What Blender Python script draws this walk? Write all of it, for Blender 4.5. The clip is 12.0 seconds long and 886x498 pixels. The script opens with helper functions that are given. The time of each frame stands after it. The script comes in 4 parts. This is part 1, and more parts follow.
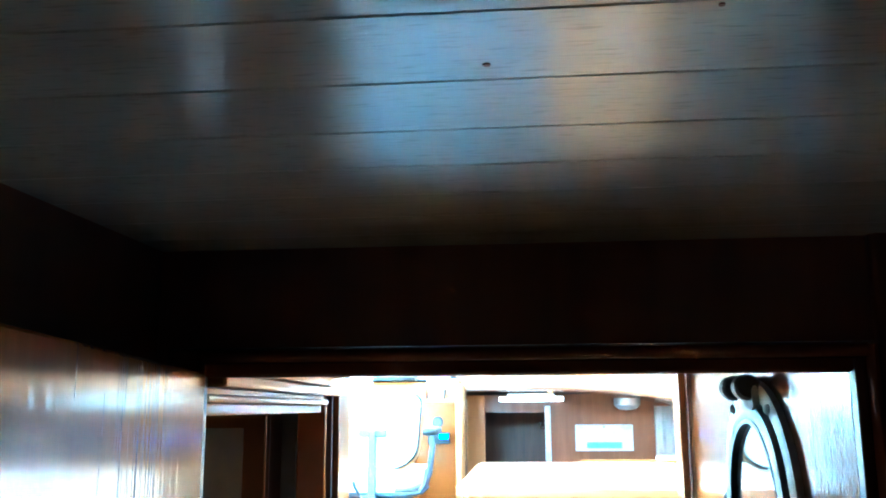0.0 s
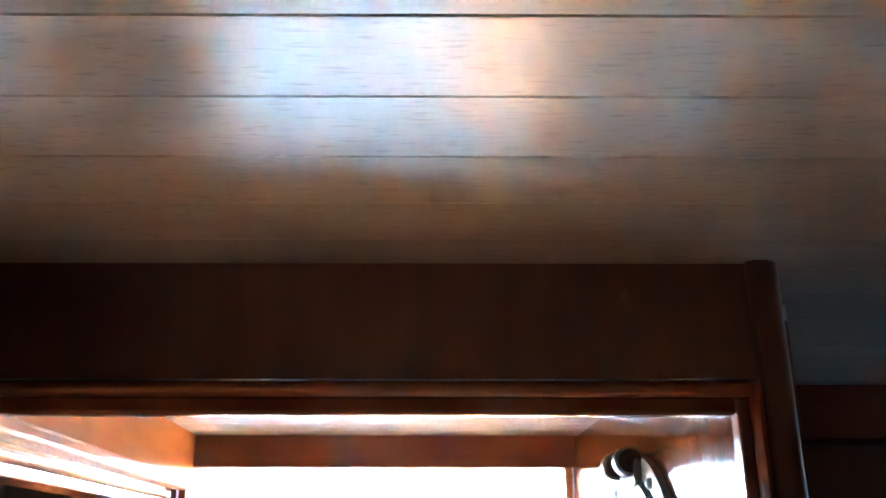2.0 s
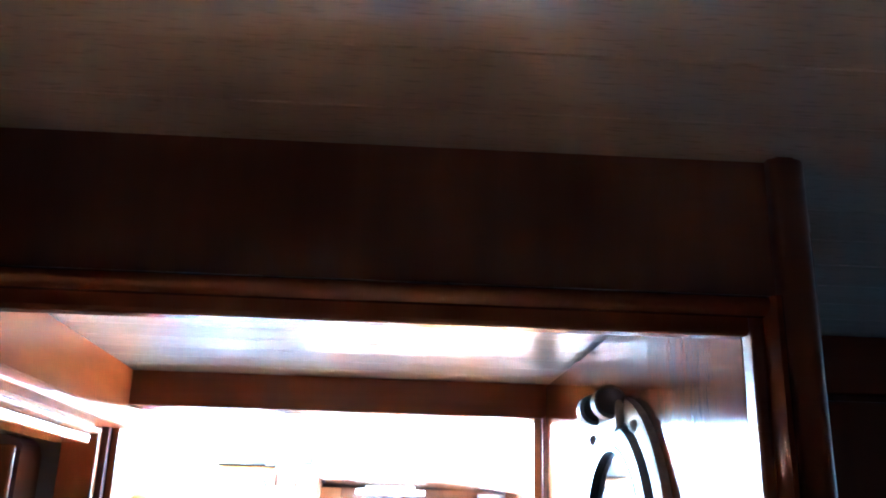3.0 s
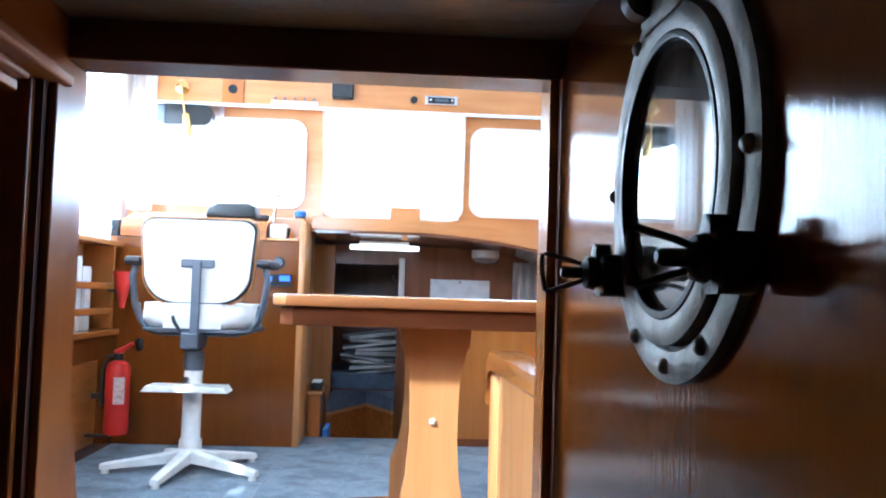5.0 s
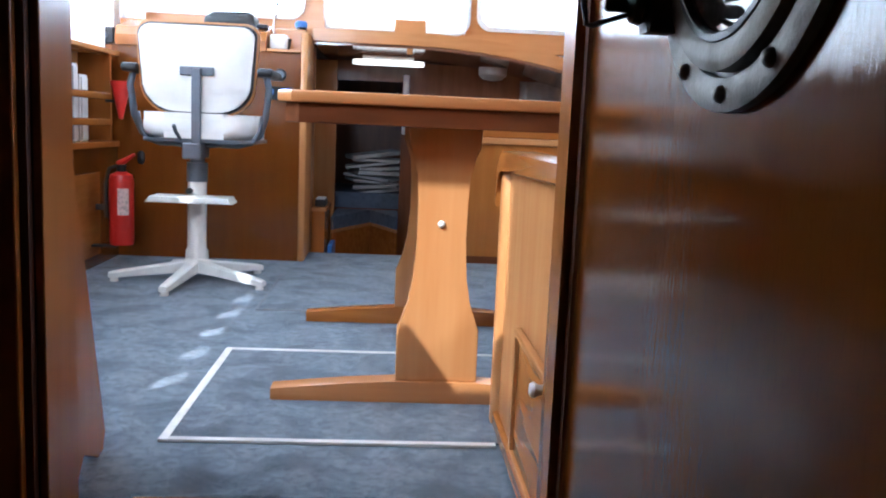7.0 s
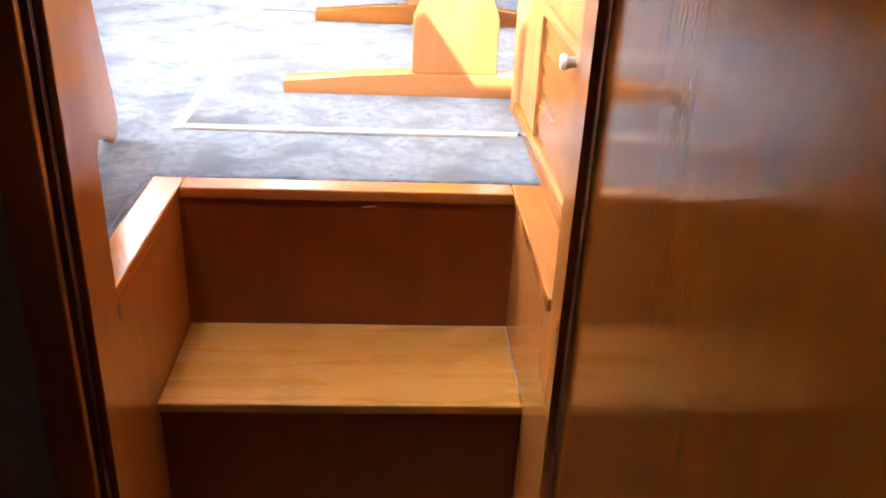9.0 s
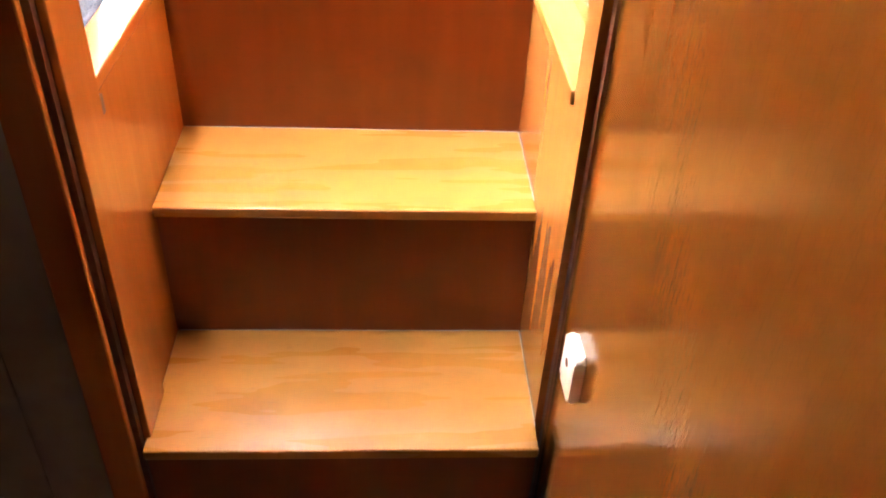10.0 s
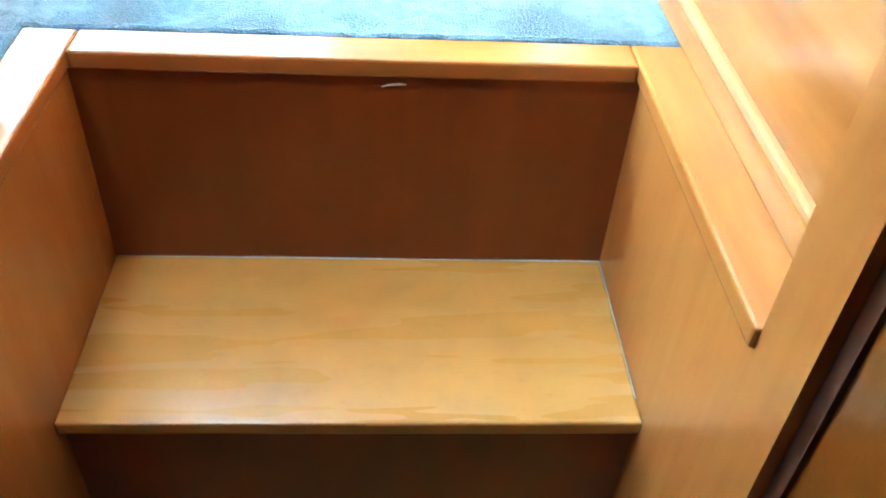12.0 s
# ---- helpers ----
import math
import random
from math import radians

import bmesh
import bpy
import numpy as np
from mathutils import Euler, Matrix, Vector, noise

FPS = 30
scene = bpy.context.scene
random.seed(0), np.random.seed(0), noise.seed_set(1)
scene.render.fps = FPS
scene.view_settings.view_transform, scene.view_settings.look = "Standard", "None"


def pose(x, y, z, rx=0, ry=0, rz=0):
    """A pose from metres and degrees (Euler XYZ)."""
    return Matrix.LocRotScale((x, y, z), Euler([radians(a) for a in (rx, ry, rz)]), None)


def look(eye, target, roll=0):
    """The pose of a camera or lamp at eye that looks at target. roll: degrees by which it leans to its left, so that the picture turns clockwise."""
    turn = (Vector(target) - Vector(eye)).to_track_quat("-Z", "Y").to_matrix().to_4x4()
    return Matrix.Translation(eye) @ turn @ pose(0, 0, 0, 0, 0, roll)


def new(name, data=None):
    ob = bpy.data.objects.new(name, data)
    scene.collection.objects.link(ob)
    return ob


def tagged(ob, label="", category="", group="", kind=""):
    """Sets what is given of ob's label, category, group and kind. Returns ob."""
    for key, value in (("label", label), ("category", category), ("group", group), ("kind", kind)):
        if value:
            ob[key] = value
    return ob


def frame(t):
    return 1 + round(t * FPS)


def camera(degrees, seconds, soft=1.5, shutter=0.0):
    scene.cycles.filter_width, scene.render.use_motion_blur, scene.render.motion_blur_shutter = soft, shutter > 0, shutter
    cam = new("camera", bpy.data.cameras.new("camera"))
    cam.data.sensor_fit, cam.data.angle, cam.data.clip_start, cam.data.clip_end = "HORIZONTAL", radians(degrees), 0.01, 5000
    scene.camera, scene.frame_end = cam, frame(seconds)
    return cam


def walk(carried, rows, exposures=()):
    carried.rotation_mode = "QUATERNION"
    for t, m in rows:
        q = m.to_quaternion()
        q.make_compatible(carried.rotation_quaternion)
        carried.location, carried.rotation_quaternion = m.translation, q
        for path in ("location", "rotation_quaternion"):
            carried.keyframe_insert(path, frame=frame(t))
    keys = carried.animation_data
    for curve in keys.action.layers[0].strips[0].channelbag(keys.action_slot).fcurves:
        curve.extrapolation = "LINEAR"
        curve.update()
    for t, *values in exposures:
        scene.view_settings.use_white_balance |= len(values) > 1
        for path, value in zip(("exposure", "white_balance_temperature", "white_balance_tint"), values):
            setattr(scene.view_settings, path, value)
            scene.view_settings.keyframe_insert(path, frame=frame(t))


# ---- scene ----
cam = camera(54.7, 12.0, 2.0)
PATH = [
    (0, (0.036, -1.499, 0.922), (-0.156, 0.458, 1.288), -0.3),
    (0.5, (0.068, -1.503, 0.914), (-0.002, 0.425, 1.439), -0.1),
    (1, (0.087, -1.501, 0.906), (0.034, 0.401, 1.523), 0.1),
    (1.5, (0.094, -1.454, 0.888), (0.066, 0.437, 1.539), 0.1),
    (2, (0.090, -1.374, 0.857), (0.099, 0.511, 1.525), 0.0),
    (2.5, (0.092, -1.321, 0.848), (0.142, 0.572, 1.491), 1.8),
    (3, (0.096, -1.256, 0.839), (0.174, 0.649, 1.441), 1.7),
    (3.5, (0.108, -1.154, 0.822), (0.224, 0.771, 1.349), 1.4),
    (3.7, (0.118, -1.111, 0.815), (0.232, 0.831, 1.279), 1.5),
    (5.3, (0.098, -1.042, 0.708), (0.211, 0.954, 0.780), 1.8),
    (5.5, (0.097, -1.040, 0.7065), (0.2125, 0.955, 0.764), 1.9),
    (6, (0.0975, -1.030, 0.697), (0.214, 0.967, 0.6975), 2.1),
    (6.5, (0.089, -1.016, 0.677), (0.211, 0.975, 0.538), 2.4),
    (6.7, (0.087, -1.008, 0.666), (0.211, 0.980, 0.467), 2.5),
    (8.3, (0.073, -0.963, 0.578), (0.197, 0.932, -0.049), 2.4),
    (8.5, (0.069, -0.961, 0.576), (0.195, 0.909, -0.122), 2.6),
    (9, (0.067, -0.96, 0.547), (0.19, 0.835, -0.327), 2.8),
    (9.5, (0.064, -0.949, 0.503), (0.185, 0.733, -0.572), 2.8),
    (10, (0.058, -0.907, 0.467), (0.186, 0.679, -0.745), 3.3),
    (10.5, (0.052, -0.787, 0.436), (0.181, 0.759, -0.826), 3.5),
    (11, (0.029, -0.638, 0.404), (0.159, 0.897, -0.872), 3.3),
    (11.5, (0.038, -0.529, 0.424), (0.168, 0.99, -0.87), 3.5),
    (12, (0.024, -0.385, 0.414), (0.159, 1.122, -0.894), 4.1),
]
EXPOSURES = [
    (0, 3.65, 3750, -26), (0.5, 4.20, 3980, -24), (1, 5.05, 4350, -20), (1.5, 5.60, 4600, -14), (2, 5.90, 4500, -10), (2.5, 5.65, 4250, -6), (3, 5.10, 4100, -2), (3.3, 4.65, 4200, 0), (3.7, 3.45, 4600, 2),
    (5.3, 0.85, 5000, 3), (6, 0.56, 5000, 4), (6.7, 0.45, 5200, 7), (8.3, 2.00, 6500, 12), (8.5, 2.25, 6550, 12), (9, 2.50, 6800, 18), (9.5, 3.15, 7500, 26), (10, 4.35, 6700, 16), (10.5, 4.80, 7000, 2), (11, 4.27, 7300, -12), (11.5, 3.80, 4900, -22), (12, 3.15, 4550, -22),
]
walk(cam, [(t, look(e, g, r)) for t, e, g, r in PATH], EXPOSURES)

# ---- world, sun, window light and added fill ----
world = bpy.data.worlds.new("sky")
scene.world = world
world.use_nodes = True
wn, wl = world.node_tree.nodes, world.node_tree.links
sky = wn.new("ShaderNodeTexSky")
sky.sky_type, sky.sun_disc = "NISHITA", False
SUN_WAY = Vector((0.74, 0.83, -1.0)).normalized()
sky.sun_elevation = math.asin(-SUN_WAY.z)
sky.sun_rotation = math.atan2(-SUN_WAY.x, -SUN_WAY.y)
wl.new(sky.outputs[0], wn["Background"].inputs[0])
wn["Background"].inputs[1].default_value = 0.08

sun_data = bpy.data.lights.new("sun", "SUN")
sun_data.energy, sun_data.angle, sun_data.color = 5.0, radians(0.6), (1.0, 0.94, 0.85)
sun = new("sun", sun_data)
sun.rotation_euler = SUN_WAY.to_track_quat("-Z", "Y").to_euler()


def window_light(name, centre, way, width, height, watts, colour=(0.86, 0.93, 1.0)):
    """Sky light that stands in an opening, and the added cabin fill; shines along way."""
    data = bpy.data.lights.new(name, "AREA")
    data.shape, data.size, data.size_y, data.energy, data.color = "RECTANGLE", width, height, watts, colour
    ob = new(name, data)
    ob.matrix_world = Matrix.Translation(centre) @ Vector(way).to_track_quat("-Z", "Y").to_matrix().to_4x4()
    return ob


window_light("sky_light_front_left", (-0.805, 3.52, 1.38), (0, -1, -0.1), 0.86, 0.48, 11)
window_light("sky_light_front_mid", (0.10, 3.52, 1.37), (0, -1, -0.1), 0.66, 0.50, 9)
window_light("sky_light_front_right", (0.87, 3.52, 1.37), (0, -1, -0.1), 0.70, 0.46, 9)
window_light("sky_light_port", (-1.37, 1.65, 1.36), (1, 0, -0.15), 3.1, 0.78, 85)
window_light("sky_light_starboard", (1.66, 1.9, 1.36), (-1, 0, -0.1), 2.3, 0.78, 8)
window_light("sky_light_aft", (-0.58, -0.075, 1.46), (0.1, 0.75, -0.66), 0.42, 0.54, 12.5)
# Added fill lamp for the aft cabin, with no source of its own.
window_light("fill_light_cabin", (0.45, -2.0, 1.14), (0, 0, -1), 0.38, 0.38, 0.32)


# ---- materials ----
def shader(name):
    m = bpy.data.materials.new(name)
    m.use_nodes = True
    nt = m.node_tree
    return m, nt.nodes, nt.links, nt.nodes["Principled BSDF"]


def mixed(n, l, a, b, fac, mode="MIX"):
    node = n.new("ShaderNodeMix")
    node.data_type, node.blend_type = "RGBA", mode
    for socket, value in ((node.inputs[0], fac), (node.inputs[6], a), (node.inputs[7], b)):
        if isinstance(value, bpy.types.NodeSocket):
            l.new(value, socket)
        elif isinstance(value, (int, float)):
            socket.default_value = value
        else:
            socket.default_value = (*value, 1)
    return node.outputs[2]


def ramp(n, l, src, lo, hi):
    node = n.new("ShaderNodeMapRange")
    node.inputs[1].default_value, node.inputs[2].default_value = lo, hi
    l.new(src, node.inputs[0])
    return node.outputs[0]


def stretched_noise(n, l, scale, size, detail=4.0, distort=0.0, spread=7.0):
    co = n.new("ShaderNodeTexCoord")
    info = n.new("ShaderNodeObjectInfo")
    shift = n.new("ShaderNodeVectorMath")
    shift.operation = "SCALE"
    shift.inputs[0].default_value = (spread, spread * 0.7, spread * 1.3)
    l.new(info.outputs["Random"], shift.inputs[3])
    add = n.new("ShaderNodeVectorMath")
    l.new(co.outputs["Object"], add.inputs[0])
    l.new(shift.outputs[0], add.inputs[1])
    mp = n.new("ShaderNodeMapping")
    mp.inputs["Scale"].default_value = scale
    l.new(add.outputs[0], mp.inputs[0])
    tex = n.new("ShaderNodeTexNoise")
    tex.inputs["Scale"].default_value, tex.inputs["Detail"].default_value = size, detail
    tex.inputs["Distortion"].default_value = distort
    l.new(mp.outputs[0], tex.inputs["Vector"])
    return tex.outputs["Fac"]


def wood(name, pale, dark, along="z", rough=0.28, gloss=0.5, islands=False, relief=0.0, wear=0.0, pores=0.0):
    """Varnished timber with its grain along one axis."""
    m, n, l, p = shader(name)
    thin = {"x": (0.05, 1, 1), "y": (1, 0.05, 1), "z": (1, 1, 0.05)}[along]
    bands = {"x": (0.12, 1, 1), "y": (1, 0.12, 1), "z": (1, 1, 0.10)}[along]
    grain = stretched_noise(n, l, thin, 130, 2)
    figure = stretched_noise(n, l, bands, 30, 2, 0.1)
    blotch = stretched_noise(n, l, tuple(0.35 if c < 1 else 1 for c in bands), 6, 2)
    fac = n.new("ShaderNodeMath")
    fac.operation = "MULTIPLY_ADD"
    l.new(ramp(n, l, figure, 0.28, 0.74), fac.inputs[0])
    fac.inputs[1].default_value = 0.82
    part2 = n.new("ShaderNodeMath")
    part2.operation = "MULTIPLY"
    l.new(ramp(n, l, grain, 0.30, 0.72), part2.inputs[0])
    part2.inputs[1].default_value = 0.12
    l.new(part2.outputs[0], fac.inputs[2])
    col = mixed(n, l, dark, pale, fac.outputs[0])
    soft = n.new("ShaderNodeMath")
    soft.operation = "MULTIPLY"
    l.new(ramp(n, l, blotch, 0.40, 0.80), soft.inputs[0])
    soft.inputs[1].default_value = 0.45
    col = mixed(n, l, col, dark, soft.outputs[0])
    if islands:
        geo = n.new("ShaderNodeNewGeometry")
        col = mixed(n, l, col, tuple(c * 0.72 for c in pale), ramp(n, l, geo.outputs["Random Per Island"], 0.2, 2.2))
    if wear:
        scuff = stretched_noise(n, l, (0.6, 1, 1), 16, 5, 0.5)
        specks = stretched_noise(n, l, (0.35, 1, 1), 210, 2)
        for src, lo, hi, much in ((scuff, 0.48, 0.78, wear), (specks, 0.60, 0.78, wear * 0.7)):
            fade = n.new("ShaderNodeMath")
            fade.operation = "MULTIPLY"
            l.new(ramp(n, l, src, lo, hi), fade.inputs[0])
            fade.inputs[1].default_value = much
            col = mixed(n, l, col, tuple(c * 0.45 for c in dark), fade.outputs[0])
    flecks = stretched_noise(n, l, tuple(0.14 if c < 1 else 1 for c in thin), 420, 3)
    if pores:
        open_pore = n.new("ShaderNodeMath")
        open_pore.operation = "MULTIPLY"
        l.new(ramp(n, l, flecks, 0.56, 0.72), open_pore.inputs[0])
        open_pore.inputs[1].default_value = pores
        col = mixed(n, l, col, tuple(c * 0.35 for c in dark), open_pore.outputs[0])
    l.new(col, p.inputs["Base Color"])
    r = n.new("ShaderNodeMapRange")
    r.inputs[1].default_value, r.inputs[2].default_value = 0.2, 0.8
    r.inputs[3].default_value, r.inputs[4].default_value = rough * 0.98, rough * 1.06
    l.new(figure, r.inputs[0])
    l.new(r.outputs[0], p.inputs["Roughness"])
    p.inputs["Specular IOR Level"].default_value = gloss
    if not relief:
        return m
    bump = n.new("ShaderNodeBump")
    bump.inputs["Strength"].default_value, bump.inputs["Distance"].default_value = relief, 0.004
    height = n.new("ShaderNodeMath")
    height.operation = "MULTIPLY_ADD"
    l.new(flecks, height.inputs[0])
    height.inputs[1].default_value = -0.9 if pores else 0.0
    l.new(grain, height.inputs[2])
    l.new(height.outputs[0], bump.inputs["Height"])
    l.new(bump.outputs[0], p.inputs["Normal"])
    return m


def plain(name, colour, rough=0.5, metal=0.0, vary=0.12, size=18.0, relief=0.0, coat=0.0):
    """Paint, plastic, metal or cloth, with faint uneven tone."""
    m, n, l, p = shader(name)
    fac = stretched_noise(n, l, (1, 1, 1), size, 4)
    l.new(mixed(n, l, colour, tuple(c * (1 - 2.2 * vary) for c in colour), ramp(n, l, fac, 0.45, 0.85)), p.inputs["Base Color"])
    r = n.new("ShaderNodeMapRange")
    r.inputs[3].default_value, r.inputs[4].default_value = rough * 0.8, min(1, rough * 1.25)
    l.new(fac, r.inputs[0])
    l.new(r.outputs[0], p.inputs["Roughness"])
    p.inputs["Metallic"].default_value = metal
    p.inputs["Coat Weight"].default_value = coat
    if relief:
        bump = n.new("ShaderNodeBump")
        bump.inputs["Strength"].default_value, bump.inputs["Distance"].default_value = relief, 0.003
        l.new(stretched_noise(n, l, (1, 1, 1), size * 9, 3), bump.inputs["Height"])
        l.new(bump.outputs[0], p.inputs["Normal"])
    return m


def glowing(name, colour, strength):
    m, n, l, p = shader(name)
    p.inputs["Base Color"].default_value = (*colour, 1)
    p.inputs["Emission Color"].default_value = (*colour, 1)
    p.inputs["Emission Strength"].default_value = strength
    return m


def carpet_cloth():
    m, n, l, p = shader("blue_grey_carpet")
    big = stretched_noise(n, l, (1, 1, 1), 7, 5, 0.6, 0)
    mid = stretched_noise(n, l, (1, 1, 1), 42, 5, 0.8, 0)
    fine = stretched_noise(n, l, (1, 1, 1), 420, 2, 0, 0)
    col = mixed(n, l, (0.085, 0.123, 0.165), (0.180, 0.240, 0.300), ramp(n, l, mid, 0.36, 0.64))
    col = mixed(n, l, col, (0.046, 0.072, 0.102), ramp(n, l, big, 0.46, 0.66))
    col = mixed(n, l, col, (0.34, 0.37, 0.41), ramp(n, l, fine, 0.55, 0.9))
    l.new(col, p.inputs["Base Color"])
    p.inputs["Roughness"].default_value = 0.95
    p.inputs["Sheen Weight"].default_value = 0.3
    p.inputs["Specular IOR Level"].default_value = 0.1
    bump = n.new("ShaderNodeBump")
    bump.inputs["Strength"].default_value, bump.inputs["Distance"].default_value = 0.6, 0.006
    l.new(fine, bump.inputs["Height"])
    l.new(bump.outputs[0], p.inputs["Normal"])
    return m


def clear_glass(name="window_glass", tint=(1, 1, 1)):
    m, n, l, p = shader(name)
    p.inputs["Base Color"].default_value = (*tint, 1)
    p.inputs["Roughness"].default_value = 0.02
    p.inputs["Transmission Weight"].default_value = 1.0
    p.inputs["IOR"].default_value = 1.45
    return m


def thin_cloth():
    m, n, l, p = shader("sheer_white_curtain")
    out = n["Material Output"]
    weave = stretched_noise(n, l, (1, 1, 0.2), 60, 3)
    col = mixed(n, l, (0.94, 0.94, 0.93), (0.87, 0.88, 0.88), ramp(n, l, weave, 0.4, 0.8))
    l.new(col, p.inputs["Base Color"])
    p.inputs["Roughness"].default_value = 0.9
    tr = n.new("ShaderNodeBsdfTranslucent")
    l.new(col, tr.inputs[0])
    mix = n.new("ShaderNodeMixShader")
    mix.inputs[0].default_value = 0.82
    l.new(p.outputs[0], mix.inputs[1])
    l.new(tr.outputs[0], mix.inputs[2])
    l.new(mix.outputs[0], out.inputs[0])
    return m


TEAK_Z = wood("varnished_mahogany_upright", (0.41, 0.150, 0.031), (0.335, 0.113, 0.022), "z", 0.20)
TEAK_X = wood("varnished_mahogany_across", (0.42, 0.156, 0.032), (0.29, 0.092, 0.017), "x", 0.24)
TEAK_Y = wood("varnished_mahogany_lengthwise", (0.45, 0.175, 0.037), (0.31, 0.104, 0.020), "y", 0.22)
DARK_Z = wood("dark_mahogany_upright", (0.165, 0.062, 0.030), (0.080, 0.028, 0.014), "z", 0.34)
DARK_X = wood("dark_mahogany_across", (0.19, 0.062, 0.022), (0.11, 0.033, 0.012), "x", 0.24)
RIPPLED_Z = wood("rippled_varnish_mahogany", (0.42, 0.156, 0.032), (0.28, 0.088, 0.016), "z", 0.15, 0.6, False, 0.10)
GLOSSY_X = wood("glossy_mahogany_moulding", (0.19, 0.062, 0.022), (0.11, 0.033, 0.012), "x", 0.10, 0.8)
GLOSSY_Z = wood("glossy_mahogany_upright_moulding", (0.19, 0.062, 0.022), (0.11, 0.033, 0.012), "z", 0.10, 0.8)
MID_Z = wood("red_brown_mahogany_bulkhead", (0.25, 0.092, 0.040), (0.16, 0.055, 0.022), "z", 0.24)
GLOSS_LOW = wood("glossy_brown_overhead", (0.30, 0.145, 0.085), (0.21, 0.095, 0.055), "x", 0.12, 0.9)
# Riser colour is darkened to carry the shade of light from above.
RISER = wood("shaded_red_mahogany_riser", (0.205, 0.043, 0.005), (0.160, 0.031, 0.004), "z", 0.30, 0.5, False, 0.0, 0.25)
DOOR_WOOD = wood("brown_mahogany_door", (0.185, 0.054, 0.0082), (0.158, 0.044, 0.0065), "z", 0.085, 0.5, False, 0.05, 0.0, 0.14)
PALE_Z = wood("golden_cherry_upright", (0.55, 0.272, 0.102), (0.46, 0.198, 0.066), "z", 0.24)
PALE_X = wood("golden_cherry_across", (0.58, 0.27, 0.100), (0.47, 0.195, 0.064), "x", 0.22)
PALE_Y = wood("golden_cherry_lengthwise", (0.55, 0.272, 0.102), (0.46, 0.198, 0.066), "y", 0.24)
TREAD = wood("worn_golden_tread", (0.485, 0.225, 0.044), (0.455, 0.205, 0.039), "x", 0.27, 0.5, False, 0.0, 0.35)
CEILING = wood("pale_varnished_plank", (0.465, 0.465, 0.435), (0.39, 0.38, 0.345), "x", 0.225, 1.0, True, 0.12, 0.0, 0.40)
GREY_PLANK = plain("grey_painted_plank", (0.30, 0.29, 0.255), 0.5)
CREAM = plain("cream_painted_panel", (0.60, 0.54, 0.40), 0.5)
CARPET = carpet_cloth()
STRIP = plain("pale_carpet_strip", (0.70, 0.69, 0.67), 0.55)
JOINT = plain("faint_grey_joint", (0.24, 0.26, 0.29), 0.7)
BLACK = plain("black_plastic", (0.012, 0.012, 0.013), 0.4)
# Dark brown stands in for shade in door gaps; also colours the knot.
SHADOW_GAP = plain("gap_shade_and_knot_brown", (0.095, 0.027, 0.010), 0.6)
WHITE = plain("white_paint", (0.78, 0.78, 0.75), 0.35)
VINYL = plain("white_vinyl", (0.80, 0.79, 0.76), 0.5, 0, 0.06, 12, 0.1)
STEEL = plain("grey_steel", (0.13, 0.15, 0.18), 0.4, 0.4)
LAMP_OFF = plain("dull_glass_lamp", (0.34, 0.29, 0.26), 0.35)
CHART = plain("grey_white_chart", (0.46, 0.47, 0.48), 0.7)
CHROME = plain("chrome", (0.75, 0.75, 0.76), 0.15, 1.0)
BRASS = plain("polished_brass", (0.80, 0.58, 0.24), 0.22, 1.0)
BRONZE = plain("dull_nickel_bronze", (0.30, 0.29, 0.265), 0.58, 0.6, 0.28, 30, 0.2)
IRON = plain("blackened_bronze", (0.05, 0.045, 0.04), 0.45, 0.6, 0.15, 40, 0.2)
RED = plain("red_enamel", (0.55, 0.025, 0.018), 0.3, 0, 0.1)
BLUE = plain("blue_plastic", (0.06, 0.20, 0.55), 0.4)
PALE_BLUE = plain("pale_blue_print", (0.28, 0.52, 0.66), 0.7)
PAPER = plain("white_paper", (0.80, 0.80, 0.80), 0.7)
NAVY = plain("blue_grey_cushion", (0.10, 0.13, 0.19), 0.85, 0, 0.2, 30, 0.2)
HULL = plain("white_gelcoat", (0.75, 0.76, 0.76), 0.3)
SEA = plain("grey_green_water", (0.06, 0.09, 0.09), 0.12, 0, 0.3, 0.3)
GLASS = clear_glass()
PORT_GLASS = clear_glass("thick_port_glass")
PORT_GLASS.node_tree.nodes["Principled BSDF"].inputs["IOR"].default_value = 1.62
CURTAIN = thin_cloth()
TUBE_GLOW = glowing("lit_tube_cover", (1.0, 0.95, 0.86), 1.5)
BLUE_GLOW = glowing("lit_blue_display", (0.05, 0.12, 1.0), 1.2)

# ---- building helpers ----
ORIGIN = {}


def thing(name, at, label, category, group="", kind=""):
    ob = new(name)
    ob.location = at
    ob.empty_display_size = 0.05
    ORIGIN[ob] = Vector(at)
    return tagged(ob, label, category, group, kind)


def part(name, bm, material, parent=None, label="", smooth=False):
    """Links a bmesh, given in world metres, as one mesh under a thing or a part."""
    at = ORIGIN.get(parent, Vector((0, 0, 0)))
    bmesh.ops.recalc_face_normals(bm, faces=bm.faces)
    for v in bm.verts:
        v.co -= at
    me = bpy.data.meshes.new(name)
    bm.to_mesh(me)
    bm.free()
    me.materials.append(material)
    if smooth:
        for f in me.polygons:
            f.use_smooth = True
        me.set_sharp_from_angle(angle=radians(38))
    ob = new(name, me)
    if parent:
        ob.parent = parent
        ORIGIN[ob] = at
    if label:
        ob["label"] = label
    return ob


def setting(name, bm, material, label, category, smooth=False):
    return tagged(part(name, bm, material, None, "", smooth), label, category, "", "structure")


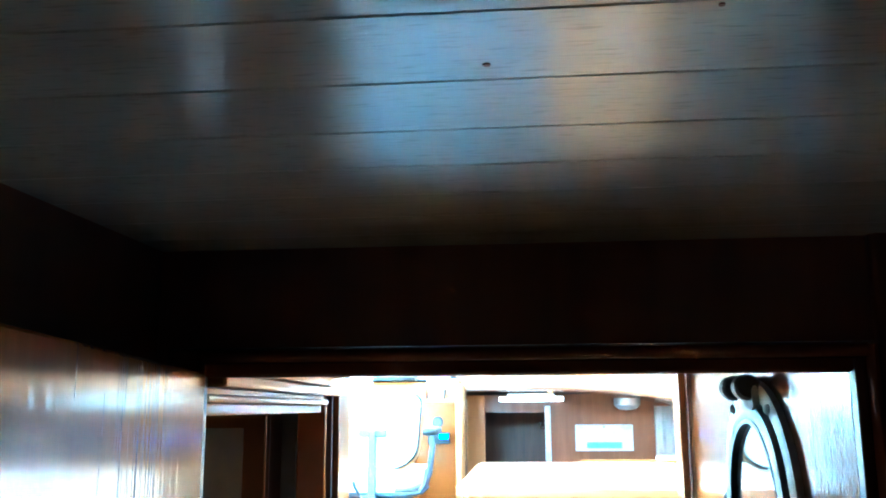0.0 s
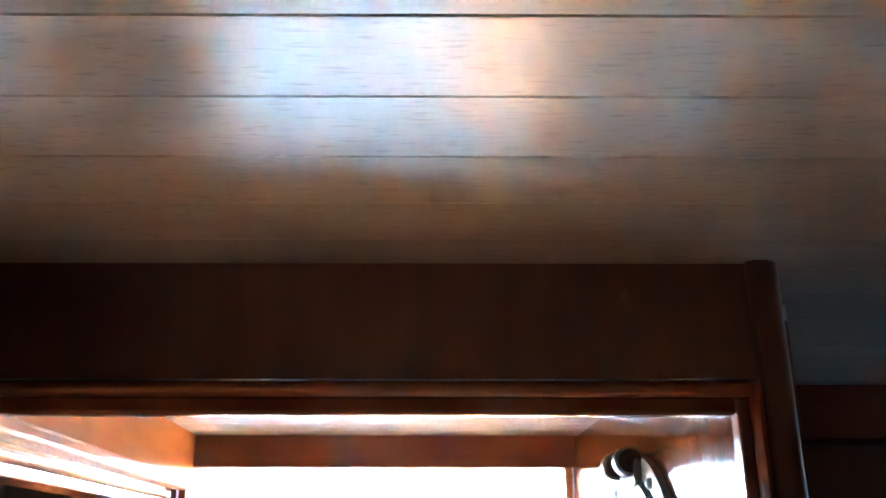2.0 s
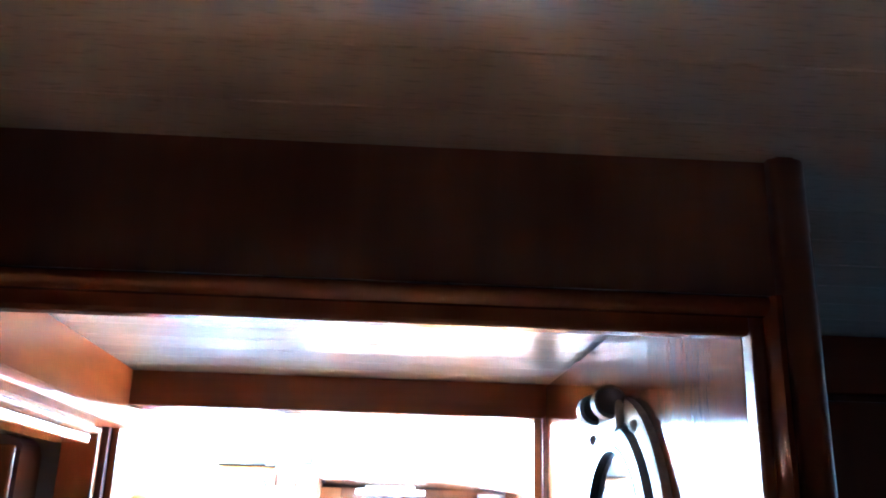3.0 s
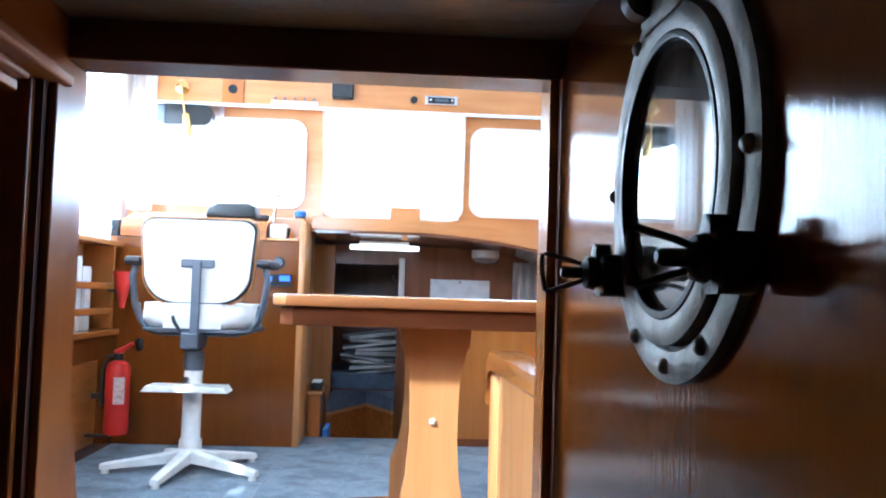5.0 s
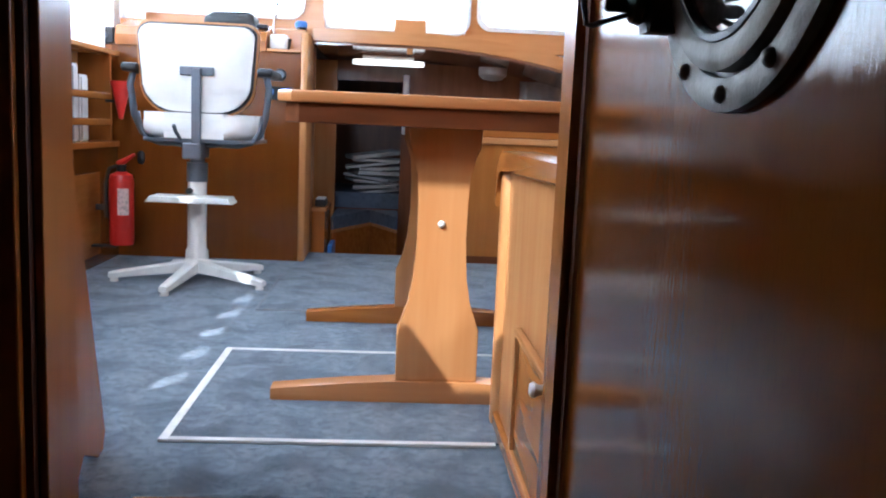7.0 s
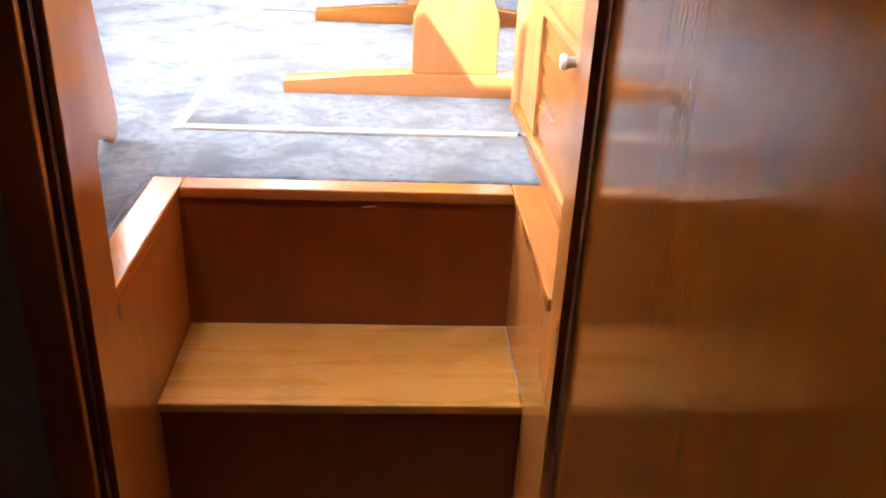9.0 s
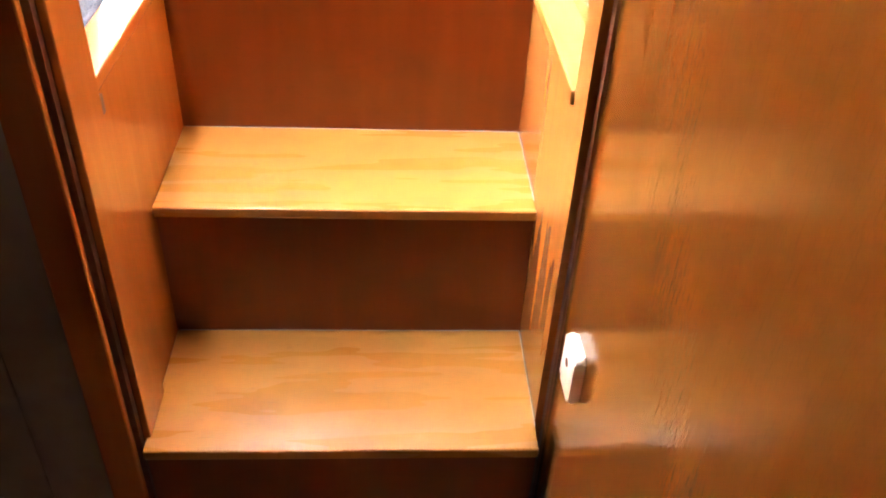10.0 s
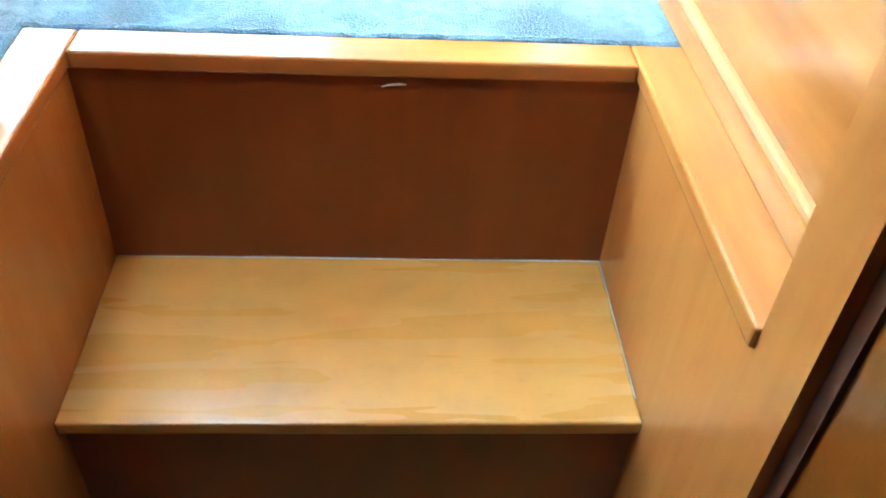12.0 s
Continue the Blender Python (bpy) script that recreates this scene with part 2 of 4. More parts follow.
def box(x0, x1, y0, y1, z0, z1, bevel=0.0, bm=None, seg=2):
    bm = bm or bmesh.new()
    vs = [bm.verts.new((x, y, z)) for x in (x0, x1) for y in (y0, y1) for z in (z0, z1)]
    fs = [bm.faces.new([vs[i] for i in f]) for f in ((0, 1, 3, 2), (4, 6, 7, 5), (0, 4, 5, 1), (2, 3, 7, 6), (0, 2, 6, 4), (1, 5, 7, 3))]
    if bevel:
        es = list({e for f in fs for e in f.edges})
        bmesh.ops.bevel(bm, geom=es, offset=bevel, segments=seg, affect="EDGES", profile=0.5)
    return bm


def slab(outline, axis, a, b, bevel=0.0, bm=None, seg=2):
    """An outline of two coordinates, pushed along an axis from a to b."""
    bm = bm or bmesh.new()

    def at(u, v, w):
        return {"x": (w, u, v), "y": (u, w, v), "z": (u, v, w)}[axis]

    lo = [bm.verts.new(at(u, v, a)) for u, v in outline]
    hi = [bm.verts.new(at(u, v, b)) for u, v in outline]
    k = len(outline)
    caps = [bm.faces.new(lo), bm.faces.new(hi)]
    for i in range(k):
        bm.faces.new((lo[i], lo[(i + 1) % k], hi[(i + 1) % k], hi[i]))
    if bevel:
        es = [e for f in caps for e in f.edges]
        bmesh.ops.bevel(bm, geom=es, offset=bevel, segments=seg, affect="EDGES", profile=0.5)
    return bm


def rounded(u0, u1, v0, v1, r, k=6):
    """A rectangle's outline with round corners; r is one radius or four (from u0,v0 turning left)."""
    rs = r if isinstance(r, (tuple, list)) else (r,) * 4
    out = []
    for (u, v, s), q in zip(((u0, v0, 180), (u1, v0, 270), (u1, v1, 0), (u0, v1, 90)), rs):
        cu, cv = u + (q if u == u0 else -q), v + (q if v == v0 else -q)
        if q <= 0:
            out.append((u, v))
            continue
        for i in range(k + 1):
            a = radians(s + 90 * i / k)
            out.append((cu + q * math.cos(a), cv + q * math.sin(a)))
    return out


def rod(points, radius, bm=None, sides=10, closed=False):
    """A round bar along a line of points; radius is one number or one a point."""
    bm = bm or bmesh.new()
    pts = [Vector(p) for p in points]
    rs = radius if isinstance(radius, (tuple, list)) else [radius] * len(pts)
    rings, k, last = [], len(pts), None
    for i, p in enumerate(pts):
        d = (pts[(i + 1) % k] - pts[i - 1]) if closed else (pts[min(i + 1, k - 1)] - pts[max(i - 1, 0)])
        d.normalize()
        side = last - d * last.dot(d) if last else d.orthogonal()
        side.normalize()
        last = side
        up = d.cross(side)
        rings.append([bm.verts.new(p + (side * math.cos(a) + up * math.sin(a)) * rs[i]) for a in (2 * math.pi * j / sides for j in range(sides))])
    for i in range(k if closed else k - 1):
        a, b = rings[i], rings[(i + 1) % k]
        for j in range(sides):
            bm.faces.new((a[j], a[(j + 1) % sides], b[(j + 1) % sides], b[j]))
    if not closed:
        bm.faces.new(rings[0][::-1])
        bm.faces.new(rings[-1])
    return bm


def turned(profile, centre, axis="z", sides=24, bm=None):
    """A profile of (radius, height) turned round an axis."""
    bm = bm or bmesh.new()
    c = Vector(centre)

    def at(r, h, a):
        u, v = r * math.cos(a), r * math.sin(a)
        return c + Vector({"x": (h, u, v), "y": (u, h, v), "z": (u, v, h)}[axis])

    rings = []
    for r, h in profile:
        rings.append([bm.verts.new(at(r, h, 2 * math.pi * j / sides)) for j in range(sides)] if r > 1e-6 else [bm.verts.new(at(0, h, 0))])
    for a, b in zip(rings, rings[1:]):
        for j in range(sides):
            q = (j + 1) % sides
            if len(a) == 1 and len(b) > 1:
                bm.faces.new((a[0], b[j], b[q]))
            elif len(b) == 1 and len(a) > 1:
                bm.faces.new((a[j], a[q], b[0]))
            elif len(a) > 1:
                bm.faces.new((a[j], a[q], b[q], b[j]))
    for ring in (rings[0], rings[-1]):
        if len(ring) > 2:
            bm.faces.new(ring)
    return bm


def holed(u0, u1, v0, v1, holes, axis, a, b, bm=None):
    """A wall of u0..u1 by v0..v1, from a to b thick, with rectangular holes cut right through."""
    bm = bm or bmesh.new()
    us = sorted({u0, u1, *[h[0] for h in holes], *[h[1] for h in holes]})
    vs = sorted({v0, v1, *[h[2] for h in holes], *[h[3] for h in holes]})
    us, vs = [u for u in us if u0 <= u <= u1], [v for v in vs if v0 <= v <= v1]

    def solid(i, j):
        if not (0 <= i < len(us) - 1 and 0 <= j < len(vs) - 1):
            return False
        cu, cv = (us[i] + us[i + 1]) / 2, (vs[j] + vs[j + 1]) / 2
        return not any(h[0] < cu < h[1] and h[2] < cv < h[3] for h in holes)

    cache = {}

    def vert(i, j, w):
        if (i, j, w) not in cache:
            u, v = us[i], vs[j]
            cache[i, j, w] = bm.verts.new({"x": (w, u, v), "y": (u, w, v), "z": (u, v, w)}[axis])
        return cache[i, j, w]

    for i in range(len(us) - 1):
        for j in range(len(vs) - 1):
            if not solid(i, j):
                continue
            for w in (a, b):
                bm.faces.new((vert(i, j, w), vert(i + 1, j, w), vert(i + 1, j + 1, w), vert(i, j + 1, w)))
            for di, dj, p, q in ((-1, 0, (i, j), (i, j + 1)), (1, 0, (i + 1, j), (i + 1, j + 1)), (0, -1, (i, j), (i + 1, j)), (0, 1, (i, j + 1), (i + 1, j + 1))):
                if not solid(i + di, j + dj):
                    bm.faces.new((vert(*p, a), vert(*q, a), vert(*q, b), vert(*p, b)))
    return bm


def planked(x0, x1, y0, y1, z, pitch, thick=0.012, groove=0.0013, first=None):
    """Ceiling boards that run across, each with chamfered lower edges."""
    bm = bmesh.new()
    y = first if first is not None else y0
    while y > y0:
        y -= pitch
    while y < y1:
        a, b = max(y + 0.00025, y0), min(y + pitch - 0.00025, y1)
        if b - a > 0.004:
            g = groove * 0.6
            slab([(a, z + thick), (a, z + groove), (a + g, z), (b - g, z), (b, z + groove), (b, z + thick)], "x", x0, x1, 0, bm)
        y += pitch
    return bm


# ---- the setting: aft cabin ----
AFT = -0.76      # floor of the aft cabin
CEIL = 1.064     # its ceiling
setting("floor", box(-1.4, 1.4, -2.75, -0.058, AFT - 0.04, AFT), TEAK_X, "dark mahogany cabin sole below the steps", "floor")
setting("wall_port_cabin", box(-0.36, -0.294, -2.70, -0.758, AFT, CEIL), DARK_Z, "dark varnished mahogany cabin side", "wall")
setting("wall_aft_cabin", box(-0.36, 1.30, -2.76, -2.70, AFT, CEIL), TEAK_Z, "varnished mahogany wall behind the berth", "wall")
setting("wall_starboard_cabin", box(1.25, 1.31, -2.70, -0.35, AFT, CEIL), TEAK_Z, "varnished mahogany cabin side", "wall")
setting("ceiling_cabin", planked(-0.345, 1.30, -2.76, -0.262, CEIL, 0.0664, first=-0.943), CEILING, "pale varnished tongue-and-groove boards", "ceiling")
# The roof opening is unseen, added for the cabin fill lamp.
setting("roof_cabin", holed(-1.4, 1.4, -2.8, -0.06, [(0.25, 0.65, -2.2, -1.8)], "z", CEIL + 0.016, CEIL + 0.06), HULL, "white aft deck over the cabin", "roof")
# frame of the passage: fascia, moulding and posts
frame_1 = thing("door_frame", (0.05, -0.75, AFT), "dark mahogany door frame with a deep fascia", "door frame", "", "structure")
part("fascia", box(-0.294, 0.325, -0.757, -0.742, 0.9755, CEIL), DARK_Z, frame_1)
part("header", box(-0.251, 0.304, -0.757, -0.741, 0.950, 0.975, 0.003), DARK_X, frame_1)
half_round = [(-0.7575 - 0.0125 * math.sin(math.pi * i / 12), 0.9675 - 0.0065 * math.cos(math.pi * i / 12)) for i in range(13)]
part("moulding", slab(half_round, "x", -0.251, 0.312), GLOSSY_X, frame_1, "glossy rounded moulding", True)
part("stop", box(0.304, 0.3125, -0.757, -0.741, AFT, 0.9755, 0.002), DARK_Z, frame_1)
part("moulding", slab([(0.3125, -0.757), (0.3125, -0.768), (0.315, -0.772), (0.318, -0.772), (0.321, -0.768), (0.321, -0.757)], "z", AFT, 0.972), GLOSSY_Z, frame_1, "glossy rounded moulding", True)
part("post", slab(rounded(0.3215, 0.346, -0.767, -0.741, (0.004, 0.010, 0.002, 0.002)), "z", AFT, CEIL, 0.002), DARK_Z, frame_1, "", True)
part("post", box(-0.284, -0.2515, -0.757, -0.741, AFT, 0.975, 0.003), DARK_Z, frame_1)

door_1 = thing("door_1", (-0.245, -0.765, AFT), "open varnished mahogany cabin door, glossy and plain", "door", "", "structure")
door_1.rotation_euler.z = radians(12.2)
part("panel", box(-0.273, -0.245, -1.34, -0.769, AFT + 0.012, 0.953, 0.002), RIPPLED_Z, door_1)

# wardrobe beside the passage
wardrobe = thing("wardrobe", (0.8, -0.28, AFT), "dark mahogany wardrobe with framed doors", "wardrobe")
part("body", box(0.378, 1.249, -0.262, -0.062, AFT, CEIL - 0.002), DARK_Z, wardrobe)
part("top_rail", box(0.378, 1.249, -0.274, -0.2625, 0.992, CEIL - 0.002, 0.002), DARK_X, wardrobe)
part("door", box(0.396, 0.80, -0.278, -0.2625, AFT + 0.06, 0.984, 0.004), DARK_Z, wardrobe)
part("door", box(0.806, 1.24, -0.278, -0.2625, AFT + 0.06, 0.984, 0.004), DARK_Z, wardrobe)

# the passage between the frame and the bulkhead
setting("ceiling_passage", planked(-0.30, 0.356, -0.741, -0.058, 1.024, 0.062), CEILING, "pale varnished tongue-and-groove boards", "ceiling")
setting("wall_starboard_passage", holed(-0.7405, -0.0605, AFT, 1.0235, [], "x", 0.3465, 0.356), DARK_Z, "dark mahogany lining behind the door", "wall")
lintel = thing("door_lintel", (-0.276, -0.065, 0.93), "mahogany lintel with bright mouldings over a side door", "lintel", "", "structure")
lintel.rotation_euler.z = radians(2.5)
part("board", box(-0.330, -0.276, -0.735, -0.062, 0.957, 1.0235), TEAK_Y, lintel)
part("moulding", box(-0.335, -0.266, -0.735, -0.062, 0.942, 0.9565, 0.004), PALE_Y, lintel)
part("rail", box(-0.335, -0.290, -0.735, -0.150, 0.9365, 0.9415), TEAK_Y, lintel)
part("moulding", box(-0.335, -0.282, -0.735, -0.150, 0.9285, 0.9362, 0.003), PALE_Y, lintel)
part("rail", box(-0.335, -0.294, -0.735, -0.150, 0.916, 0.9282, 0.002), TEAK_Y, lintel)
part("jamb", box(-0.340, -0.2935, -0.115, -0.101, AFT, 0.9415, 0.003), TEAK_Z, lintel)
# Dark strip painted in for the shaded gap beside the jamb.
part("seal", box(-0.335, -0.2865, -0.100, -0.0865, AFT, 0.9415), SHADOW_GAP, lintel)

# small compartment behind the side door
setting("floor_side", box(-1.4, -0.345, -0.744, -0.058, AFT, AFT + 0.006), TEAK_X, "dark cabin sole", "floor")
setting("wall_side_aft", box(-1.4, -0.2845, -0.7565, -0.745, AFT, CEIL), DARK_Z, "dark mahogany partition", "wall")
setting("wall_side_port", box(-1.46, -1.401, -0.756, -0.058, AFT, CEIL), GREY_PLANK, "grey hull lining", "wall")
setting("ceiling_side", planked(-1.4, -0.34, -0.744, -0.058, 1.024, 0.06), CEILING, "pale varnished boards", "ceiling")
side_wall = thing("wall_side", (-0.85, -0.07, AFT), "dim wall of upright grey-beige boards", "wall", "", "structure")
for i in range(11):
    part("plank", box(-0.345 - 0.096 * (i + 1), -0.347 - 0.096 * i, -0.084, -0.0605, AFT, 1.023, 0.002), GREY_PLANK, side_wall)
cabinet = thing("wall_cabinet", (-0.47, -0.10, 0.5), "brown framed wooden cabinet on the boarded wall", "cabinet")
part("body", slab(rounded(-0.60, -0.372, 0.50, 0.925, (0.004, 0.004, 0.02, 0.004)), "y", -0.150, -0.0845, 0.004), DARK_Z, cabinet)
cabinet_door = part("door", box(-0.588, -0.376, -0.158, -0.1505, 0.515, 0.912, 0.004), TEAK_Z, cabinet)
part("inset", box(-0.575, -0.412, -0.1610, -0.1585, 0.53, 0.893, 0.001), CREAM, cabinet_door, "cream painted door panel")

# bulkhead between cabin and saloon
DOOR_L, DOOR_R, DOOR_T = -0.276, 0.278, 0.976
WIN_AFT = (-0.80, -0.36, 1.18, 1.74)
ROOF = 1.95
setting("wall_bulkhead", holed(-1.36, 1.66, AFT, ROOF, [(DOOR_L - 0.03, DOOR_R + 0.03, AFT - 1, DOOR_T + 0.02), WIN_AFT], "y", -0.058, -0.004),
        TEAK_Z, "varnished mahogany bulkhead with a low doorway", "wall")
frame_2 = thing("door_frame", (0.0, -0.03, AFT), "varnished mahogany door frame round the companionway", "door frame", "", "structure")
part("jamb", box(DOOR_L - 0.010, DOOR_L, -0.085, 0.0045, AFT, DOOR_T, 0.002), TEAK_Z, frame_2)
part("packing", box(DOOR_L - 0.029, DOOR_L - 0.0105, -0.0575, -0.0045, AFT, DOOR_T), SHADOW_GAP, frame_2)
part("jamb", box(DOOR_R, DOOR_R + 0.029, -0.0575, 0.0045, AFT, DOOR_T), TEAK_Z, frame_2)
part("header", box(DOOR_L - 0.029, DOOR_R + 0.029, -0.062, 0.004, DOOR_T, 1.0235, 0.002), DARK_X, frame_2)
# Dark strip in place of the shade between jamb and open door.
part("seal", box(DOOR_R + 0.0105, DOOR_R + 0.0178, -0.0735, -0.058, AFT, DOOR_T), SHADOW_GAP, frame_2)


# ---- the setting: saloon ----
LEFT, RIGHT, FRONT = -1.30, 1.60, 3.42
WELL_L, WELL_R, WELL_F = -0.283, 0.278, 0.364
setting("floor_saloon", holed(LEFT, RIGHT, 0.0, 3.30, [(-0.332, 0.330, -1, 0.408)], "z", -0.03, 0.0), CARPET, "mottled blue-grey carpet", "floor")
WINDOW_L, WINDOW_M, WINDOW_R = (-1.225, -0.385, 1.16, 1.60), (-0.27, 0.44, 1.12, 1.66), (0.495, 1.24, 1.15, 1.60)
setting("wall_front", holed(LEFT - 0.06, RIGHT + 0.06, 1.04, ROOF, [WINDOW_L, WINDOW_M, WINDOW_R], "y", FRONT, FRONT + 0.05), PALE_X, "golden cherry-veneered front wall", "wall")
SIDE_W = (0.30, 3.25, 0.96, 1.76)
setting("wall_port", holed(0.0, 4.9, -0.7, ROOF, [(0.03, 1.75, 0.96, 1.76), (1.85, 3.25, 0.96, 1.76)], "x", LEFT - 0.05, LEFT), PALE_Y, "cherry-veneered side wall with a long window", "wall")
setting("wall_starboard", holed(0.0, 4.9, -0.7, ROOF, [SIDE_W], "x", RIGHT, RIGHT + 0.05), PALE_Y, "cherry-veneered side wall with a long window", "wall")
# Unseen ceiling, made white so that it bounces light onto the steps.
setting("ceiling_saloon", planked(LEFT - 0.05, RIGHT + 0.05, -0.058, FRONT + 0.05, ROOF, 0.10), HULL, "unseen boarded saloon ceiling, white to bounce light", "ceiling")
setting("roof_saloon", box(LEFT - 0.1, RIGHT + 0.1, -0.10, FRONT + 0.12, ROOF + 0.014, ROOF + 0.05), HULL, "white wheelhouse roof", "roof")
setting("water", box(-400, 400, -400, 400, -1.30, -1.25), SEA, "calm grey-green harbour water", "water")
setting("hull", holed(-1.45, 1.70, -2.85, 5.05, [(-1.44, 1.69, -2.84, 5.04)], "z", -1.24, -0.05), HULL, "white hull sides", "hull")

# ---- companionway steps ----
T2, T1 = -0.252, -0.503
stairs = thing("stairs", (0.0, 0.12, AFT), "varnished mahogany companionway steps with golden treads", "stairs", "", "structure")
part("riser", box(WELL_L, WELL_R, WELL_F, WELL_F + 0.014, T2, -0.012), RISER, stairs)
part("tread", box(WELL_L, WELL_R, 0.126, WELL_F + 0.013, T2 - 0.018, T2, 0.003), TREAD, stairs, "worn golden tread")
part("riser", box(WELL_L, WELL_R, 0.140, 0.152, T1, T2 - 0.0185), RISER, stairs)
part("tread", box(WELL_L, WELL_R, -0.112, 0.152, T1 - 0.018, T1, 0.003), TREAD, stairs, "worn golden tread")
part("riser", box(WELL_L, WELL_R, -0.098, -0.086, AFT, T1 - 0.0185), RISER, stairs)
part("end_cap", box(-0.2828, -0.2765, 0.0048, 0.014, -0.036, -0.0125), SHADOW_GAP, stairs, "small dark block under the end of the edging")
part("scratch", rod([(0.018, WELL_F, -0.024), (0.026, WELL_F, -0.0215), (0.036, WELL_F, -0.0205), (0.043, WELL_F, -0.021)], [0.0006, 0.0012, 0.0014, 0.0006], None, 6), STRIP, stairs, "small pale scratch")
for back, z in ((WELL_F - 0.0008, T2), (0.1392, T1)):
    front = back - 0.236
    part("sealant", rod([(WELL_L + 0.004, back, z), (-0.10, back, z + 0.0003), (0.09, back, z), (WELL_R - 0.0012, back, z)], [0.0007, 0.0010, 0.0007, 0.0010], None, 6), CHART, stairs, "thin pale line of sealant", True)
    part("sealant", rod([(WELL_R - 0.0008, back, z), (WELL_R - 0.0008, back - 0.09, z), (WELL_R - 0.0008, front + 0.03, z)], [0.0008, 0.0005, 0.0007], None, 6), CHART, stairs, "thin pale line of sealant", True)
part("side_panel", box(WELL_L - 0.016, WELL_L, 0.005, WELL_F + 0.013, AFT, -0.012), TEAK_Z, stairs)
part("side_panel", box(WELL_R, WELL_R + 0.016, 0.0046, WELL_F + 0.013, AFT, -0.012), TEAK_Z, stairs)
part("edging", box(-0.333, -0.280, 0.005, 0.407, -0.012, 0.008, 0.003), TEAK_Y, stairs)
part("edging", box(-0.2795, 0.2725, 0.3605, 0.407, -0.012, 0.008, 0.003), TEAK_X, stairs)
part("edging", box(0.273, 0.331, 0.005, 0.407, -0.012, 0.008, 0.003), TEAK_Y, stairs)

random.seed(8)
fringe = bmesh.new()
for start, end in (((-0.338, 0.02), (-0.338, 0.415)), ((-0.338, 0.413), (0.333, 0.413))):
    count = 46
    rod([(start[0] + (end[0] - start[0]) * i / count + random.uniform(-0.0016, 0.0016), start[1] + (end[1] - start[1]) * i / count + random.uniform(-0.0016, 0.0016), 0.003 + random.uniform(-0.001, 0.001)) for i in range(count + 1)], [0.0062 + random.uniform(-0.001, 0.0012) for i in range(count + 1)], fringe, 8)
setting("carpet_edge", fringe, CARPET, "rolled edge of the blue-grey carpet round the steps", "carpet", True)
for kx, ky, kr in ((0.0215, -1.1595, 0.0017), (0.108, -1.2050, 0.0012)):
    setting("knot", turned([(0.0, CEIL - 0.0006), (kr, CEIL - 0.0006), (kr, CEIL + 0.001), (0.0, CEIL + 0.001)], (kx, ky, 0), "z", 10), SHADOW_GAP, "small dark knot in a ceiling board", "knot")


# ---- porthole door, open against the passage side ----
def ring(outer, inner, axis, a, b, bm=None, bevel=0.0):
    """A frame between two outlines with as many points, pushed along an axis."""
    bm = bm or bmesh.new()

    def at(u, v, w):
        return {"x": (w, u, v), "y": (u, w, v), "z": (u, v, w)}[axis]

    loops = [[bm.verts.new(at(u, v, w)) for u, v in line] for line, w in ((outer, a), (outer, b), (inner, b), (inner, a))]
    k = len(outer)
    for p, q in zip(loops, loops[1:] + loops[:1]):
        for i in range(k):
            bm.faces.new((p[i], p[(i + 1) % k], q[(i + 1) % k], q[i]))
    if bevel:
        es = [e for e in bm.edges if any(e.verts[0] in lp and e.verts[1] in lp for lp in map(set, loops))]
        bmesh.ops.bevel(bm, geom=es, offset=bevel, segments=2, affect="EDGES", profile=0.5)
    return bm


def circle(cu, cv, r, k=48):
    return [(cu + r * math.cos(2 * math.pi * i / k), cv + r * math.sin(2 * math.pi * i / k)) for i in range(k)]


def square_round(cu, cv, u0, u1, v0, v1, k=48):
    """Points on a rectangle's edge, one for each of k directions from a centre; corners kept."""
    out = []
    corners = [math.atan2(v - cv, u - cu) % (2 * math.pi) for u in (u0, u1) for v in (v0, v1)]
    for i in range(k):
        a = 2 * math.pi * i / k
        near = min(corners, key=lambda c: abs((c - a + math.pi) % (2 * math.pi) - math.pi))
        if abs((near - a + math.pi) % (2 * math.pi) - math.pi) < math.pi / k:
            a = near
        c, s = math.cos(a), math.sin(a)
        r = min(((u1 if c > 0 else u0) - cu) / c if abs(c) > 1e-9 else 9, ((v1 if s > 0 else v0) - cv) / s if abs(s) > 1e-9 else 9)
        out.append((cu + r * c, cv + r * s))
    return out


DX = 0.2925                 # face of the open door
PY, PZ = -0.457, 0.808      # middle of its porthole
door_2 = thing("door_2", (DX, -0.07, AFT), "open varnished mahogany door with a round metal porthole", "door", "", "structure")
door_2.rotation_euler.z = radians(1.1)
leaf = part("panel", ring(square_round(PY, PZ, -0.738, -0.074, AFT + 0.012, 1.018), circle(PY, PZ, 0.112), "x", DX, DX + 0.030), DOOR_WOOD, door_2)


def porthole_band(name, outer, inner, back, front, material, parent, label="", crown=0.0012):
    """A turned metal band round the porthole, its face a little domed."""
    mid = (outer + inner) / 2
    return part(name, turned([(inner, back), (inner, front + crown), (inner + 0.003, front), (mid, front - crown * 0.5), (outer - 0.004, front), (outer, front + crown), (outer, back)], (0, PY, PZ), "x", 72), material, parent, label, True)


port = porthole_band("porthole_ring", 0.1440, 0.1225, DX + 0.0005, DX - 0.0085, BRONZE, door_2, "dull nickel-bronze porthole ring")
# Black ring fills the dark groove round the glass frame.
part("seal", ring(circle(PY, PZ, 0.1224, 72), circle(PY, PZ, 0.1135, 72), "x", DX - 0.0015, DX + 0.010), BLACK, port)
porthole_band("glass_frame", 0.1185, 0.1005, DX + 0.004, DX - 0.0145, BRONZE, port, "hinged inner glass frame")
part("gasket", ring(circle(PY, PZ, 0.1004, 72), circle(PY, PZ, 0.0945, 72), "x", DX - 0.0145, DX + 0.004, None, 0.001), BLACK, port)
